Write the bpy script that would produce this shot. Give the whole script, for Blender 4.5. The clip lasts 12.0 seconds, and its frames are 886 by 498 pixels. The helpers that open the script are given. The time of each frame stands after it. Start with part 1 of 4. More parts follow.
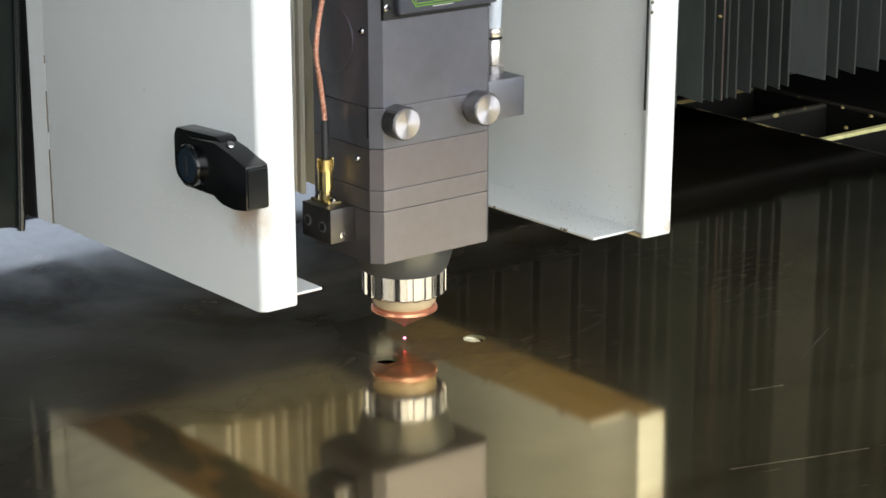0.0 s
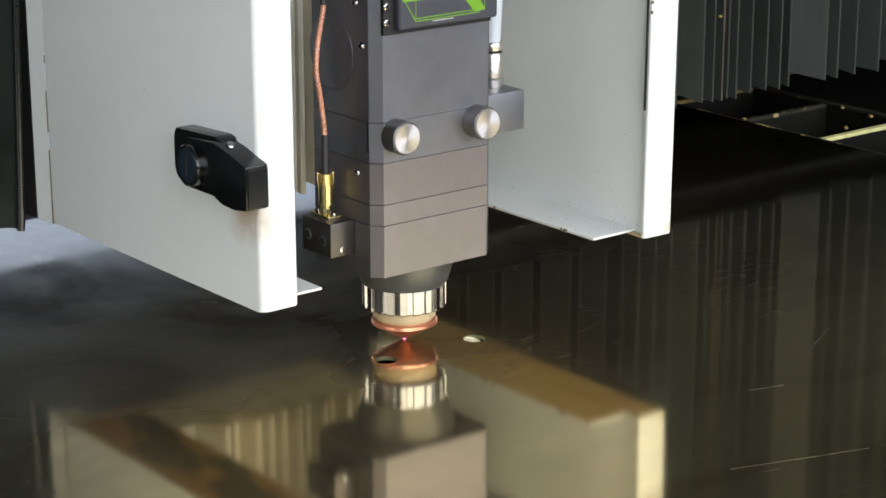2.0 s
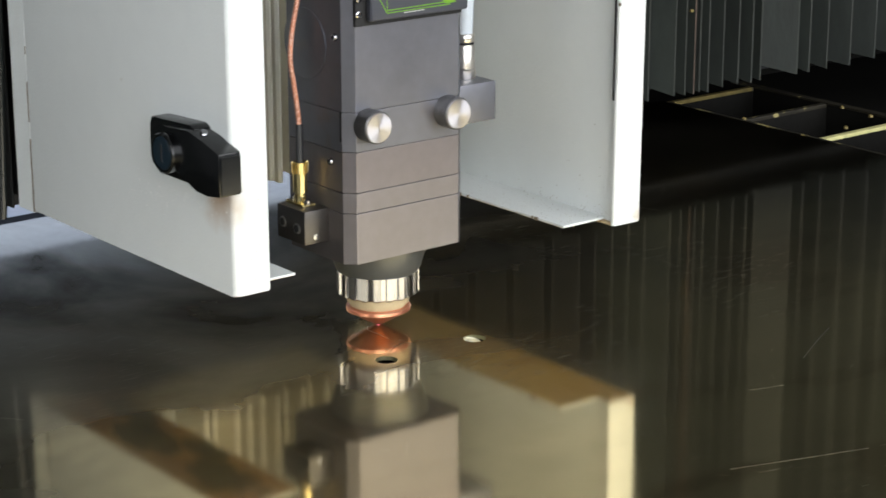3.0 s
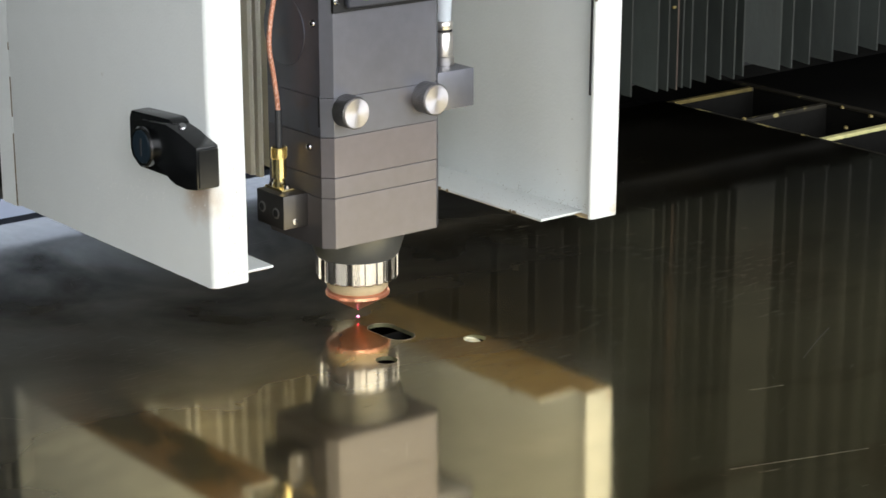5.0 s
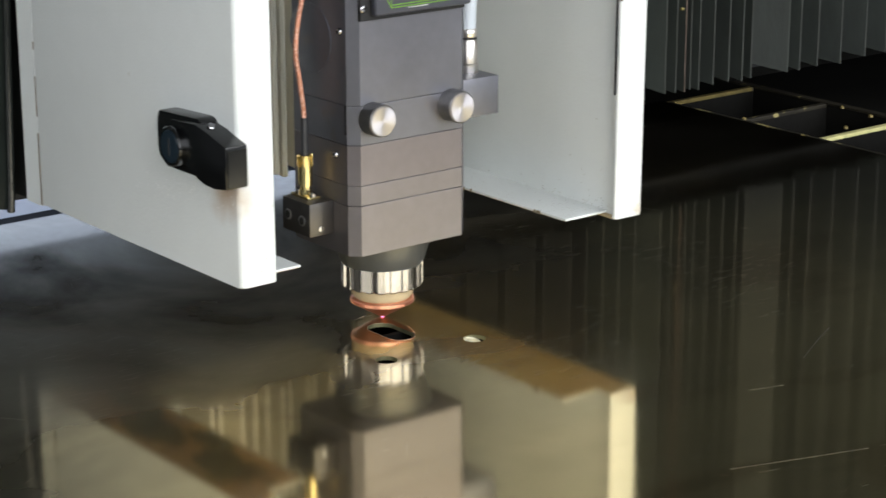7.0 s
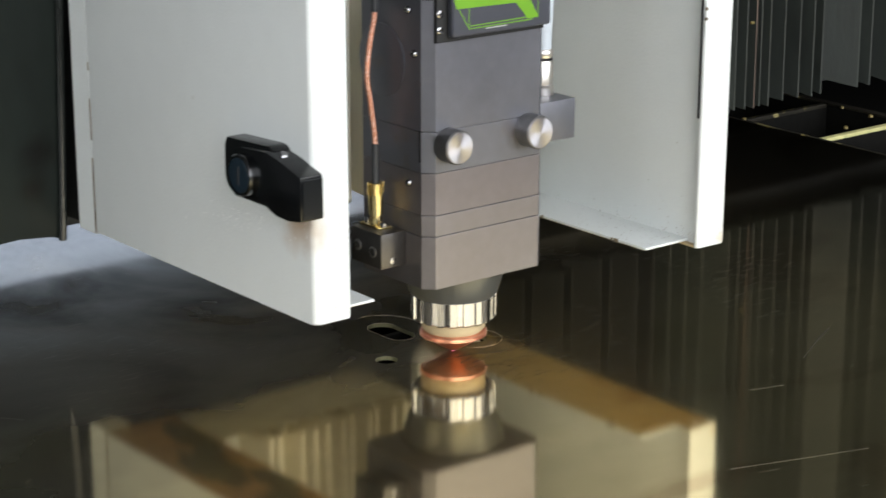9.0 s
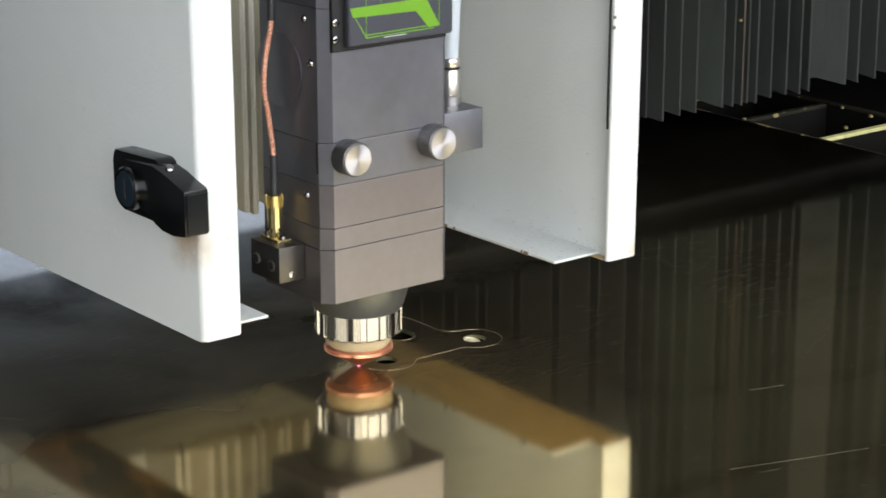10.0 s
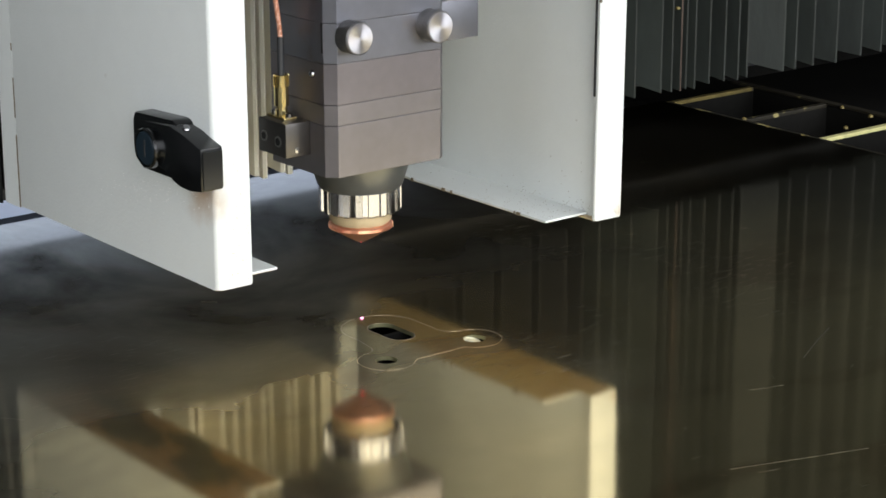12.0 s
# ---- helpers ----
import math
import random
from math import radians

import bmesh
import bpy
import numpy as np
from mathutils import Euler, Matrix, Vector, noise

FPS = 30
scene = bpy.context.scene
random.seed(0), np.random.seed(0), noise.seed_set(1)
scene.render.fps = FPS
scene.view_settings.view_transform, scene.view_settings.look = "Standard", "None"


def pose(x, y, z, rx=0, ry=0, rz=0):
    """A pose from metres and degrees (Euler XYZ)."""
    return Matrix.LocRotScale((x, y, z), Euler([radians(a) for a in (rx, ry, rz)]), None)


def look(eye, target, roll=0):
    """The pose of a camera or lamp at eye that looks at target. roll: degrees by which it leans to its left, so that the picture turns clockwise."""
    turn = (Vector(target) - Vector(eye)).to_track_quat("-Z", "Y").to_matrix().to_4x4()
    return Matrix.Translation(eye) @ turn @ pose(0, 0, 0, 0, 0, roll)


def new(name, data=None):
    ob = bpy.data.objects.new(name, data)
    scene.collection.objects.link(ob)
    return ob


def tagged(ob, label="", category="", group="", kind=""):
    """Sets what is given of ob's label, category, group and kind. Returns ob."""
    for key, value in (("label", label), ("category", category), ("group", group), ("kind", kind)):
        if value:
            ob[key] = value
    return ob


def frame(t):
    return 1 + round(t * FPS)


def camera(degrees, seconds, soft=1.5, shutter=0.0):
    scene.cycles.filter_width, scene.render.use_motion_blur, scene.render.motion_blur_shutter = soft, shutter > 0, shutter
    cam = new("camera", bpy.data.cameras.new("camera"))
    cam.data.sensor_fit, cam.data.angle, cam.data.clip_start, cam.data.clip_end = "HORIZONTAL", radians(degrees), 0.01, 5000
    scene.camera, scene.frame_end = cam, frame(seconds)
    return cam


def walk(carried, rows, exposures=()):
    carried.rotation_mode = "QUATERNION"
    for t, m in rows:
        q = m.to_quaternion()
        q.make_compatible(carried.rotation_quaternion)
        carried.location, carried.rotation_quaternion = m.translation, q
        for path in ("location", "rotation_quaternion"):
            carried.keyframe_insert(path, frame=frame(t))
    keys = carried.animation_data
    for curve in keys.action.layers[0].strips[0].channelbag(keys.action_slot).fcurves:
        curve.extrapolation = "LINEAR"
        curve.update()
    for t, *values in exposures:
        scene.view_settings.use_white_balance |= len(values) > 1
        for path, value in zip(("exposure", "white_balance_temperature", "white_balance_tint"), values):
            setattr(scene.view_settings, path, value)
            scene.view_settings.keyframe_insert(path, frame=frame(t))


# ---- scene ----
FOV = 23.32
cam = camera(FOV, 12.0, soft=1.6, shutter=0.5)
EYE = pose(-0.60687, -0.79919, 0.34245, 90 - 16.47, 0.07, -38.32)
walk(cam, [(0.0, EYE), (12.0, EYE)])

# time, x, y of the carriage (mm), the head's lift (mm)
TRAVEL = [
    (0.0, 0.0, 0.0, 0.0), (0.5, 0.0, 0.0, -2.6), (1.0, 0.0, 0.0, -5.9), (1.5, -0.2, -0.2, -6.7), (2.0, -0.2, -0.2, -6.8),
    (2.2, -0.1, -1.6, -6.9), (2.3, -0.4, -3.6, -6.9), (2.4, -4.9, -1.6, -6.9), (2.5, -8.1, 2.3, -6.9), (2.7, -7.7, 14.0, -6.9), (3.0, 3.0, 25.6, -7.0),
    (3.2, 9.2, 16.5, -7.0), (3.4, 8.4, 5.0, -7.0), (3.6, 3.0, -2.6, -7.0), (3.8, -4.5, 0.0, -7.0), (3.95, -6.5, 5.0, -6.5),
    (4.15, -4.0, 17.0, 2.0), (4.45, 1.2, 37.0, 3.0), (4.65, 2.0, 41.6, 0.6), (4.8, 2.0, 41.7, -0.8), (5.0, 2.0, 41.7, -2.8),
    (5.5, 2.2, 41.8, -5.9), (6.0, 2.0, 41.7, -6.6), (6.5, 1.9, 41.5, -6.6), (6.7, 1.8, 41.1, -6.6), (6.8, 3.4, 39.9, -6.6), (7.0, 12.0, 34.2, -6.7),
    (7.5, 20.5, 9.0, -7.0), (7.7, 21.4, -2.8, -7.0), (7.9, 30.0, -8.5, -7.0), (8.1, 38.5, -14.5, -7.0), (8.3, 40.0, -24.5, -7.0),
    (8.5, 33.0, -33.5, -7.0), (8.7, 22.5, -34.0, -7.0), (8.9, 14.5, -29.0, -7.0), (9.1, 0.0, -28.6, -7.0), (9.3, -13.8, -29.3, -6.9),
    (9.5, -22.8, -34.1, -6.8), (9.7, -33.7, -33.4, -6.8), (10.0, -41.1, -18.1, -6.8), (10.2, -32.5, -8.9, -6.9), (10.5, -21.1, -0.2, -6.9),
    (10.7, -19.3, 12.3, -6.8), (11.0, -15.7, 29.5, -6.5), (11.2, -4.9, 37.3, -6.6), (11.4, 1.6, 38.0, -6.6), (11.5, 1.8, 37.9, 4.0),
    (11.8, 1.8, 38.1, 27.0), (12.0, 1.8, 38.1, 33.4),
]

# ---- world and light ----
world = bpy.data.worlds.new("world")
scene.world = world
world.use_nodes = True
sky = world.node_tree.nodes.new("ShaderNodeTexSky")
sky.sky_type, sky.sun_disc, sky.sun_elevation, sky.sun_rotation = "NISHITA", False, radians(35), radians(200)
world.node_tree.links.new(sky.outputs[0], world.node_tree.nodes["Background"].inputs[0])
world.node_tree.nodes["Background"].inputs[1].default_value = 0.08
scene.view_settings.exposure = 0.0


def window_light(name, eye, target, width, height, watts, colour):
    data = bpy.data.lights.new(name, "AREA")
    data.shape, data.size, data.size_y, data.energy, data.color = "RECTANGLE", width, height, watts, colour
    ob = new(name, data)
    ob.matrix_world = look(eye, target)
    return ob


window_light("daylight_front", (0.0, -2.77, 1.55), (0.0, 0, 1.55), 5.2, 2.7, 220, (0.945, 0.96, 0.985))
window_light("daylight_side", (-4.97, -0.3, 1.75), (0, -0.3, 1.75), 2.6, 2.7, 74, (0.96, 0.965, 0.985))
window_light("daylight_back", (1.95, 4.97, 0.83), (1.95, 0, 0.83), 3.5, 3.1, 45, (0.64, 0.73, 1.0))


# ---- materials ----
def material(name, colour, rough=0.5, metal=0.0, spread=0.12, scale=40.0, bump=0.0, bump_scale=400.0, stretch=(1, 1, 1), rough_spread=0.0, spots=None, spot_scale=60.0, spot_level=0.68, spec=0.5, coat=0.0, coat_rough=0.1):
    m = bpy.data.materials.new(name)
    m.use_nodes = True
    n, l = m.node_tree.nodes, m.node_tree.links
    b = n["Principled BSDF"]
    b.inputs["Roughness"].default_value, b.inputs["Metallic"].default_value = rough, metal
    b.inputs["Specular IOR Level"].default_value = spec
    b.inputs["Coat Weight"].default_value, b.inputs["Coat Roughness"].default_value = coat, coat_rough
    co, mp = n.new("ShaderNodeTexCoord"), n.new("ShaderNodeMapping")
    mp.inputs["Scale"].default_value = stretch
    l.new(co.outputs["Object"], mp.inputs[0])

    def noise_node(s, detail=4.0):
        t = n.new("ShaderNodeTexNoise")
        t.inputs["Scale"].default_value, t.inputs["Detail"].default_value = s, detail
        l.new(mp.outputs[0], t.inputs["Vector"])
        return t

    big, small = noise_node(scale), noise_node(scale * 9)
    mix = n.new("ShaderNodeMath")
    mix.operation = "MULTIPLY_ADD"
    mix.inputs[1].default_value = 0.45
    l.new(small.outputs[0], mix.inputs[0])
    l.new(big.outputs[0], mix.inputs[2])
    ramp = n.new("ShaderNodeMapRange")
    ramp.inputs[1].default_value, ramp.inputs[2].default_value = 0.45, 1.0
    ramp.inputs[3].default_value, ramp.inputs[4].default_value = 1 - spread, 1 + spread
    l.new(mix.outputs[0], ramp.inputs[0])
    tint = n.new("ShaderNodeVectorMath")
    tint.operation = "SCALE"
    tint.inputs[0].default_value = colour
    l.new(ramp.outputs[0], tint.inputs["Scale"])
    last = tint.outputs[0]
    if spots:
        sp = noise_node(spot_scale, 6.0)
        level = n.new("ShaderNodeMapRange")
        level.inputs[1].default_value, level.inputs[2].default_value = spot_level, spot_level + 0.06
        l.new(sp.outputs[0], level.inputs[0])
        blend = n.new("ShaderNodeMix")
        blend.data_type = "RGBA"
        l.new(level.outputs[0], blend.inputs["Factor"])
        l.new(last, blend.inputs["A"])
        blend.inputs["B"].default_value = (*spots, 1)
        last = blend.outputs["Result"]
    l.new(last, b.inputs["Base Color"])
    if rough_spread:
        rr = n.new("ShaderNodeMapRange")
        rr.inputs[1].default_value, rr.inputs[2].default_value = 0.4, 1.05
        rr.inputs[3].default_value, rr.inputs[4].default_value = rough - rough_spread, rough + rough_spread
        l.new(mix.outputs[0], rr.inputs[0])
        l.new(rr.outputs[0], b.inputs["Roughness"])
    if bump:
        bt = noise_node(bump_scale, 3.0)
        bn = n.new("ShaderNodeBump")
        bn.inputs["Strength"].default_value, bn.inputs["Distance"].default_value = bump, 0.0004
        l.new(bt.outputs[0], bn.inputs["Height"])
        l.new(bn.outputs[0], b.inputs["Normal"])
        l.new(bn.outputs[0], b.inputs["Coat Normal"])
    return m


def stained(m, name, centre, radius, colour, most):
    """A copy of a material with one soft-edged uneven stain (mm)."""
    m = m.copy()
    m.name = name
    n, l = m.node_tree.nodes, m.node_tree.links
    b = n["Principled BSDF"]
    co, t, away, add, level, blend = (n.new("ShaderNode" + k) for k in ("TexCoord", "TexNoise", "VectorMath", "Math", "MapRange", "Mix"))
    t.inputs["Scale"].default_value, t.inputs["Detail"].default_value = 90.0, 5.0
    away.operation, away.inputs[1].default_value = "DISTANCE", [c * 0.001 for c in centre]
    add.operation, add.inputs[1].default_value = "MULTIPLY_ADD", radius * 0.0008
    level.interpolation_type = "SMOOTHSTEP"
    level.inputs[1].default_value, level.inputs[2].default_value = radius * 0.0004, radius * 0.0014
    level.inputs[3].default_value, level.inputs[4].default_value = most, 0.0
    blend.data_type = "RGBA"
    blend.inputs["B"].default_value = (*colour, 1)
    l.new(co.outputs["Object"], t.inputs["Vector"])
    l.new(co.outputs["Object"], away.inputs[0])
    l.new(t.outputs[0], add.inputs[0])
    l.new(away.outputs["Value"], add.inputs[2])
    l.new(add.outputs[0], level.inputs[0])
    l.new(level.outputs[0], blend.inputs["Factor"])
    l.new(b.inputs["Base Color"].links[0].from_socket, blend.inputs["A"])
    l.new(blend.outputs["Result"], b.inputs["Base Color"])
    return m


def piece_by_piece(m, low, high):
    """Lets each object of the material be lighter or darker."""
    n, l = m.node_tree.nodes, m.node_tree.links
    b = n["Principled BSDF"]
    info, level, scale = n.new("ShaderNodeObjectInfo"), n.new("ShaderNodeMapRange"), n.new("ShaderNodeVectorMath")
    level.inputs[3].default_value, level.inputs[4].default_value = low, high
    scale.operation = "SCALE"
    l.new(info.outputs["Random"], level.inputs[0])
    l.new(b.inputs["Base Color"].links[0].from_socket, scale.inputs[0])
    l.new(level.outputs[0], scale.inputs["Scale"])
    l.new(scale.outputs[0], b.inputs["Base Color"])


def glow(name, colour, strength):
    m = bpy.data.materials.new(name)
    m.use_nodes = True
    b = m.node_tree.nodes["Principled BSDF"]
    b.inputs["Base Color"].default_value = (*colour, 1)
    b.inputs["Emission Color"].default_value = (*colour, 1)
    b.inputs["Emission Strength"].default_value = strength
    return m


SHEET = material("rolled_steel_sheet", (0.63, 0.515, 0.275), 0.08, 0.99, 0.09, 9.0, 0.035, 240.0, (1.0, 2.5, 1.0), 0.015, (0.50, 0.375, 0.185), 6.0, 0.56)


def hazy_sheet(m):
    """Adds a broad weak gloss and fine crossing scratches to the rolled sheet."""
    n, l = m.node_tree.nodes, m.node_tree.links
    b, out = n["Principled BSDF"], n["Material Output"]
    haze = n.new("ShaderNodeBsdfPrincipled")
    haze.inputs["Metallic"].default_value, haze.inputs["Roughness"].default_value = 1.0, 0.36
    haze.inputs["Base Color"].default_value = (0.56, 0.525, 0.42, 1)
    mix = n.new("ShaderNodeMixShader")
    co = n.new("ShaderNodeTexCoord")
    total = None
    for turn, level in ((18, 0.645), (-38, 0.63), (64, 0.65)):
        mp, t, r = n.new("ShaderNodeMapping"), n.new("ShaderNodeTexNoise"), n.new("ShaderNodeMapRange")
        mp.inputs["Rotation"].default_value = (0, 0, radians(turn))
        mp.inputs["Scale"].default_value = (55, 1300, 1)
        t.inputs["Scale"].default_value, t.inputs["Detail"].default_value = 1.0, 3.0
        r.inputs[1].default_value, r.inputs[2].default_value, r.inputs[4].default_value = level, level + 0.12, 0.42
        l.new(co.outputs["Object"], mp.inputs[0])
        l.new(mp.outputs[0], t.inputs["Vector"])
        l.new(t.outputs[0], r.inputs[0])
        if total:
            add = n.new("ShaderNodeMath")
            l.new(total, add.inputs[0])
            l.new(r.outputs[0], add.inputs[1])
            total = add.outputs[0]
        else:
            total = r.outputs[0]
    # the scratches lie in patches
    patch, patch_level, patched = n.new("ShaderNodeTexNoise"), n.new("ShaderNodeMapRange"), n.new("ShaderNodeMath")
    patch.inputs["Scale"].default_value, patch.inputs["Detail"].default_value = 7.0, 3.0
    patch_level.inputs[1].default_value, patch_level.inputs[2].default_value = 0.48, 0.66
    patched.operation = "MULTIPLY"
    l.new(co.outputs["Object"], patch.inputs["Vector"])
    l.new(patch.outputs[0], patch_level.inputs[0])
    l.new(patch_level.outputs[0], patched.inputs[0])
    l.new(total, patched.inputs[1])
    total = patched.outputs[0]
    base = n.new("ShaderNodeMath")
    base.use_clamp = True
    smear, smear_level = n.new("ShaderNodeTexNoise"), n.new("ShaderNodeMapRange")
    smear.inputs["Scale"].default_value, smear.inputs["Detail"].default_value, smear.inputs["Distortion"].default_value = 9.0, 7.0, 0.6
    smear_level.inputs[1].default_value, smear_level.inputs[2].default_value = 0.36, 0.68
    smear_level.inputs[3].default_value, smear_level.inputs[4].default_value = 0.04, 0.25
    l.new(co.outputs["Object"], smear.inputs["Vector"])
    l.new(smear.outputs[0], smear_level.inputs[0])
    # dimmer reflections further off are put into the base colour, by distance
    away, drift, far_dim, dimmed = n.new("ShaderNodeVectorMath"), n.new("ShaderNodeMath"), n.new("ShaderNodeMapRange"), n.new("ShaderNodeVectorMath")
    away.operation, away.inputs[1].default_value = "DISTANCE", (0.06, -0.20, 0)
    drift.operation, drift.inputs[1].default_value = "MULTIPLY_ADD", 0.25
    far_dim.interpolation_type = "SMOOTHSTEP"
    far_dim.inputs[1].default_value, far_dim.inputs[2].default_value = 0.28, 0.60
    far_dim.inputs[3].default_value, far_dim.inputs[4].default_value = 1.18, 0.20
    dimmed.operation = "SCALE"
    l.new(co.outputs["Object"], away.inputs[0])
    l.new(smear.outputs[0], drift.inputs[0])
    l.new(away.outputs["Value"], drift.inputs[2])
    l.new(drift.outputs[0], far_dim.inputs[0])
    l.new(b.inputs["Base Color"].links[0].from_socket, dimmed.inputs[0])
    l.new(far_dim.outputs[0], dimmed.inputs["Scale"])
    l.new(dimmed.outputs[0], b.inputs["Base Color"])
    # a thin film of settled cutting fume, thickest over one end of the sheet
    far, uneven, film, film_level = n.new("ShaderNodeVectorMath"), n.new("ShaderNodeMath"), n.new("ShaderNodeMapRange"), n.new("ShaderNodeMath")
    far.operation, far.inputs[1].default_value = "DISTANCE", (-0.09, 0.23, 0)
    uneven.operation, uneven.inputs[1].default_value = "MULTIPLY_ADD", 0.35
    film.interpolation_type = "SMOOTHSTEP"
    film.inputs[1].default_value, film.inputs[2].default_value = 0.22, 0.67
    film.inputs[3].default_value, film.inputs[4].default_value = 3.3, 0.36
    film_level.operation = "MULTIPLY"
    l.new(co.outputs["Object"], far.inputs[0])
    l.new(smear.outputs[0], uneven.inputs[0])
    l.new(far.outputs["Value"], uneven.inputs[2])
    l.new(uneven.outputs[0], film.inputs[0])
    l.new(smear_level.outputs[0], film_level.inputs[0])
    l.new(film.outputs[0], film_level.inputs[1])
    l.new(film_level.outputs[0], base.inputs[1])
    l.new(total, base.inputs[0])
    l.new(base.outputs[0], mix.inputs[0])
    l.new(b.outputs[0], mix.inputs[1])
    l.new(haze.outputs[0], mix.inputs[2])
    l.new(mix.outputs[0], out.inputs["Surface"])


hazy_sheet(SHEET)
HOLE_WALL = material("dark_cut_wall", (0.24, 0.23, 0.13), 0.4, 0.8, 0.4, 300.0, 0.4, 900.0)
NICKEL = material("dull_nickel_plate", (0.70, 0.67, 0.63), 0.3, 1.0, 0.12, 90.0, 0.15, 500.0)
# blacker bellows cloth for hidden folds, with shade put into its colour
BLACK_BELLOWS = material("shaded_bellows_cloth", (0.008, 0.009, 0.009), 0.6, 0.0, 0.3, 30.0, 0.3, 700.0)
FLAP = material("oiled_rubber_cloth", (0.0085, 0.0125, 0.0105), 0.5, 0.0, 0.4, 14.0, 0.25, 120.0, (1, 1, 0.4), 0.08, spec=0.2)
FLAP = stained(FLAP, "oil_marked_rubber_cloth", (-138, 153, 90), 15, (0.002, 0.002, 0.0015), 0.9)
FLAP = stained(FLAP, "oil_marked_rubber_cloth", (-141, 153, 73), 10, (0.003, 0.003, 0.002), 0.9)
FLAP_BEAD = material("glossy_black_rubber", (0.012, 0.014, 0.013), 0.2, 0.0, 0.25, 40.0, 0.15, 300.0)
DUST = material("grey_dust", (0.40, 0.385, 0.35), 0.9, 0.0, 0.4, 200.0)
CUT_EDGE = material("freshly_cut_steel", (0.90, 0.85, 0.62), 0.3, 0.4, 0.35, 260.0, 1.0, 420.0)
BURR = material("bright_cut_burr", (0.88, 0.76, 0.60), 0.36, 0.9, 0.35, 60.0)
SCRATCH = material("scratched_steel", (0.31, 0.29, 0.245), 0.5, 1.0, 0.3, 200.0)
WHITE = material("white_powder_coat", (0.70, 0.735, 0.725), 0.40, 0.0, 0.035, 9.0, 0.5, 620.0, (1, 1, 1), 0.06, (0.5, 0.48, 0.42), 75.0, 0.715, coat=0.3, coat_rough=0.2)
# soft brown patch on the left panel below the latch
LEFT_WHITE = stained(WHITE, "white_powder_coat_with_a_stain", (-122, -49, 96), 19, (0.38, 0.23, 0.10), 0.75)
RIGHT_WHITE = stained(WHITE, "white_powder_coat_with_a_corner_stain", (117.5, -63, 50), 6, (0.55, 0.44, 0.28), 0.6)
RUST = material("rusty_seam_sealer", (0.17, 0.14, 0.095), 0.8, 0.0, 0.5, 120.0, 0.5, 500.0)
ANODISED = material("dark_anodised_aluminium", (0.190, 0.194, 0.220), 0.42, 0.85, 0.14, 18.0, 0.10, 900.0, (1, 1, 1), 0.06, (0.202, 0.188, 0.192), 28.0, 0.60)
ANODISED_WARM = material("warm_anodised_aluminium", (0.206, 0.190, 0.200), 0.42, 0.85, 0.12, 22.0, 0.10, 900.0, (1, 1, 1), 0.05)
ANODISED_ROSE = material("rosy_anodised_aluminium", (0.212, 0.199, 0.208), 0.42, 0.85, 0.12, 22.0, 0.10, 900.0, (1, 1, 1), 0.06)
SEAM = material("black_joint", (0.01, 0.01, 0.01), 0.7, 0.0, 0.2, 60.0)
CONE_GREY = material("grey_turned_aluminium", (0.16, 0.165, 0.155), 0.38, 0.6, 0.08, 30.0)
STEEL = material("polished_steel", (0.355, 0.355, 0.37), 0.2, 1.0, 0.08, 60.0, 0.1, 900.0, (1, 1, 1), 0.05)
KNURL = material("knurled_steel_side", (0.30, 0.295, 0.29), 0.45, 1.0, 0.2, 200.0)
SPUN = material("spun_steel_face", (0.60, 0.59, 0.625), 0.40, 1.0, 0.07, 90.0, 0.1, 700.0)
spun_tangent = SPUN.node_tree.nodes.new("ShaderNodeTangent")
spun_tangent.direction_type, spun_tangent.axis = "RADIAL", "Z"
SPUN.node_tree.links.new(spun_tangent.outputs[0], SPUN.node_tree.nodes["Principled BSDF"].inputs["Tangent"])
SPUN.node_tree.nodes["Principled BSDF"].inputs["Anisotropic"].default_value = 0.75
BRASS = material("gold_plated_brass", (0.74, 0.61, 0.30), 0.25, 1.0, 0.12, 120.0, 0.1, 600.0)
COPPER = material("copper", (0.74, 0.36, 0.24), 0.36, 0.95, 0.12, 90.0, 0.15, 800.0, (1, 1, 1), 0.06)
COPPER_RIM = material("bright_knurled_copper", (0.76, 0.43, 0.32), 0.34, 0.95, 0.15, 150.0, 0.1, 800.0)
DARK_ANODISED = material("black_anodised_aluminium", (0.085, 0.080, 0.076), 0.36, 0.85, 0.15, 40.0, 0.1, 900.0, (1, 1, 1), 0.05)
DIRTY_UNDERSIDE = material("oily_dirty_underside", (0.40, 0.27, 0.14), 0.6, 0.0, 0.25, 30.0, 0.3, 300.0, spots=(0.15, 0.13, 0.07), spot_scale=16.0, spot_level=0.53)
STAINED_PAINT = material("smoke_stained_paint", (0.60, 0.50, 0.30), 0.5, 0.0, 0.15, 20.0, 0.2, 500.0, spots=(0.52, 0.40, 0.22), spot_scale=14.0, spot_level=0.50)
CERAMIC = material("cream_ceramic", (0.52, 0.42, 0.26), 0.45, 0.0, 0.12, 80.0, 0.1, 500.0)
BLACK = material("black_plastic", (0.004, 0.0045, 0.005), 0.22, 0.0, 0.25, 40.0, 0.08, 900.0, spec=0.35)
BLACK_GLOSS = material("black_gloss_plastic", (0.008, 0.009, 0.010), 0.16, 0.0, 0.2, 40.0)
DARK_CHROME = material("dark_chrome", (0.16, 0.165, 0.17), 0.2, 1.0, 0.1, 60.0)
BLUE_BLACK = material("dark_blue_plastic", (0.008, 0.017, 0.026), 0.3, 0.0, 0.2, 60.0)
SLEEVE = material("black_heat_shrink", (0.03, 0.032, 0.035), 0.45, 0.0, 0.2, 200.0)
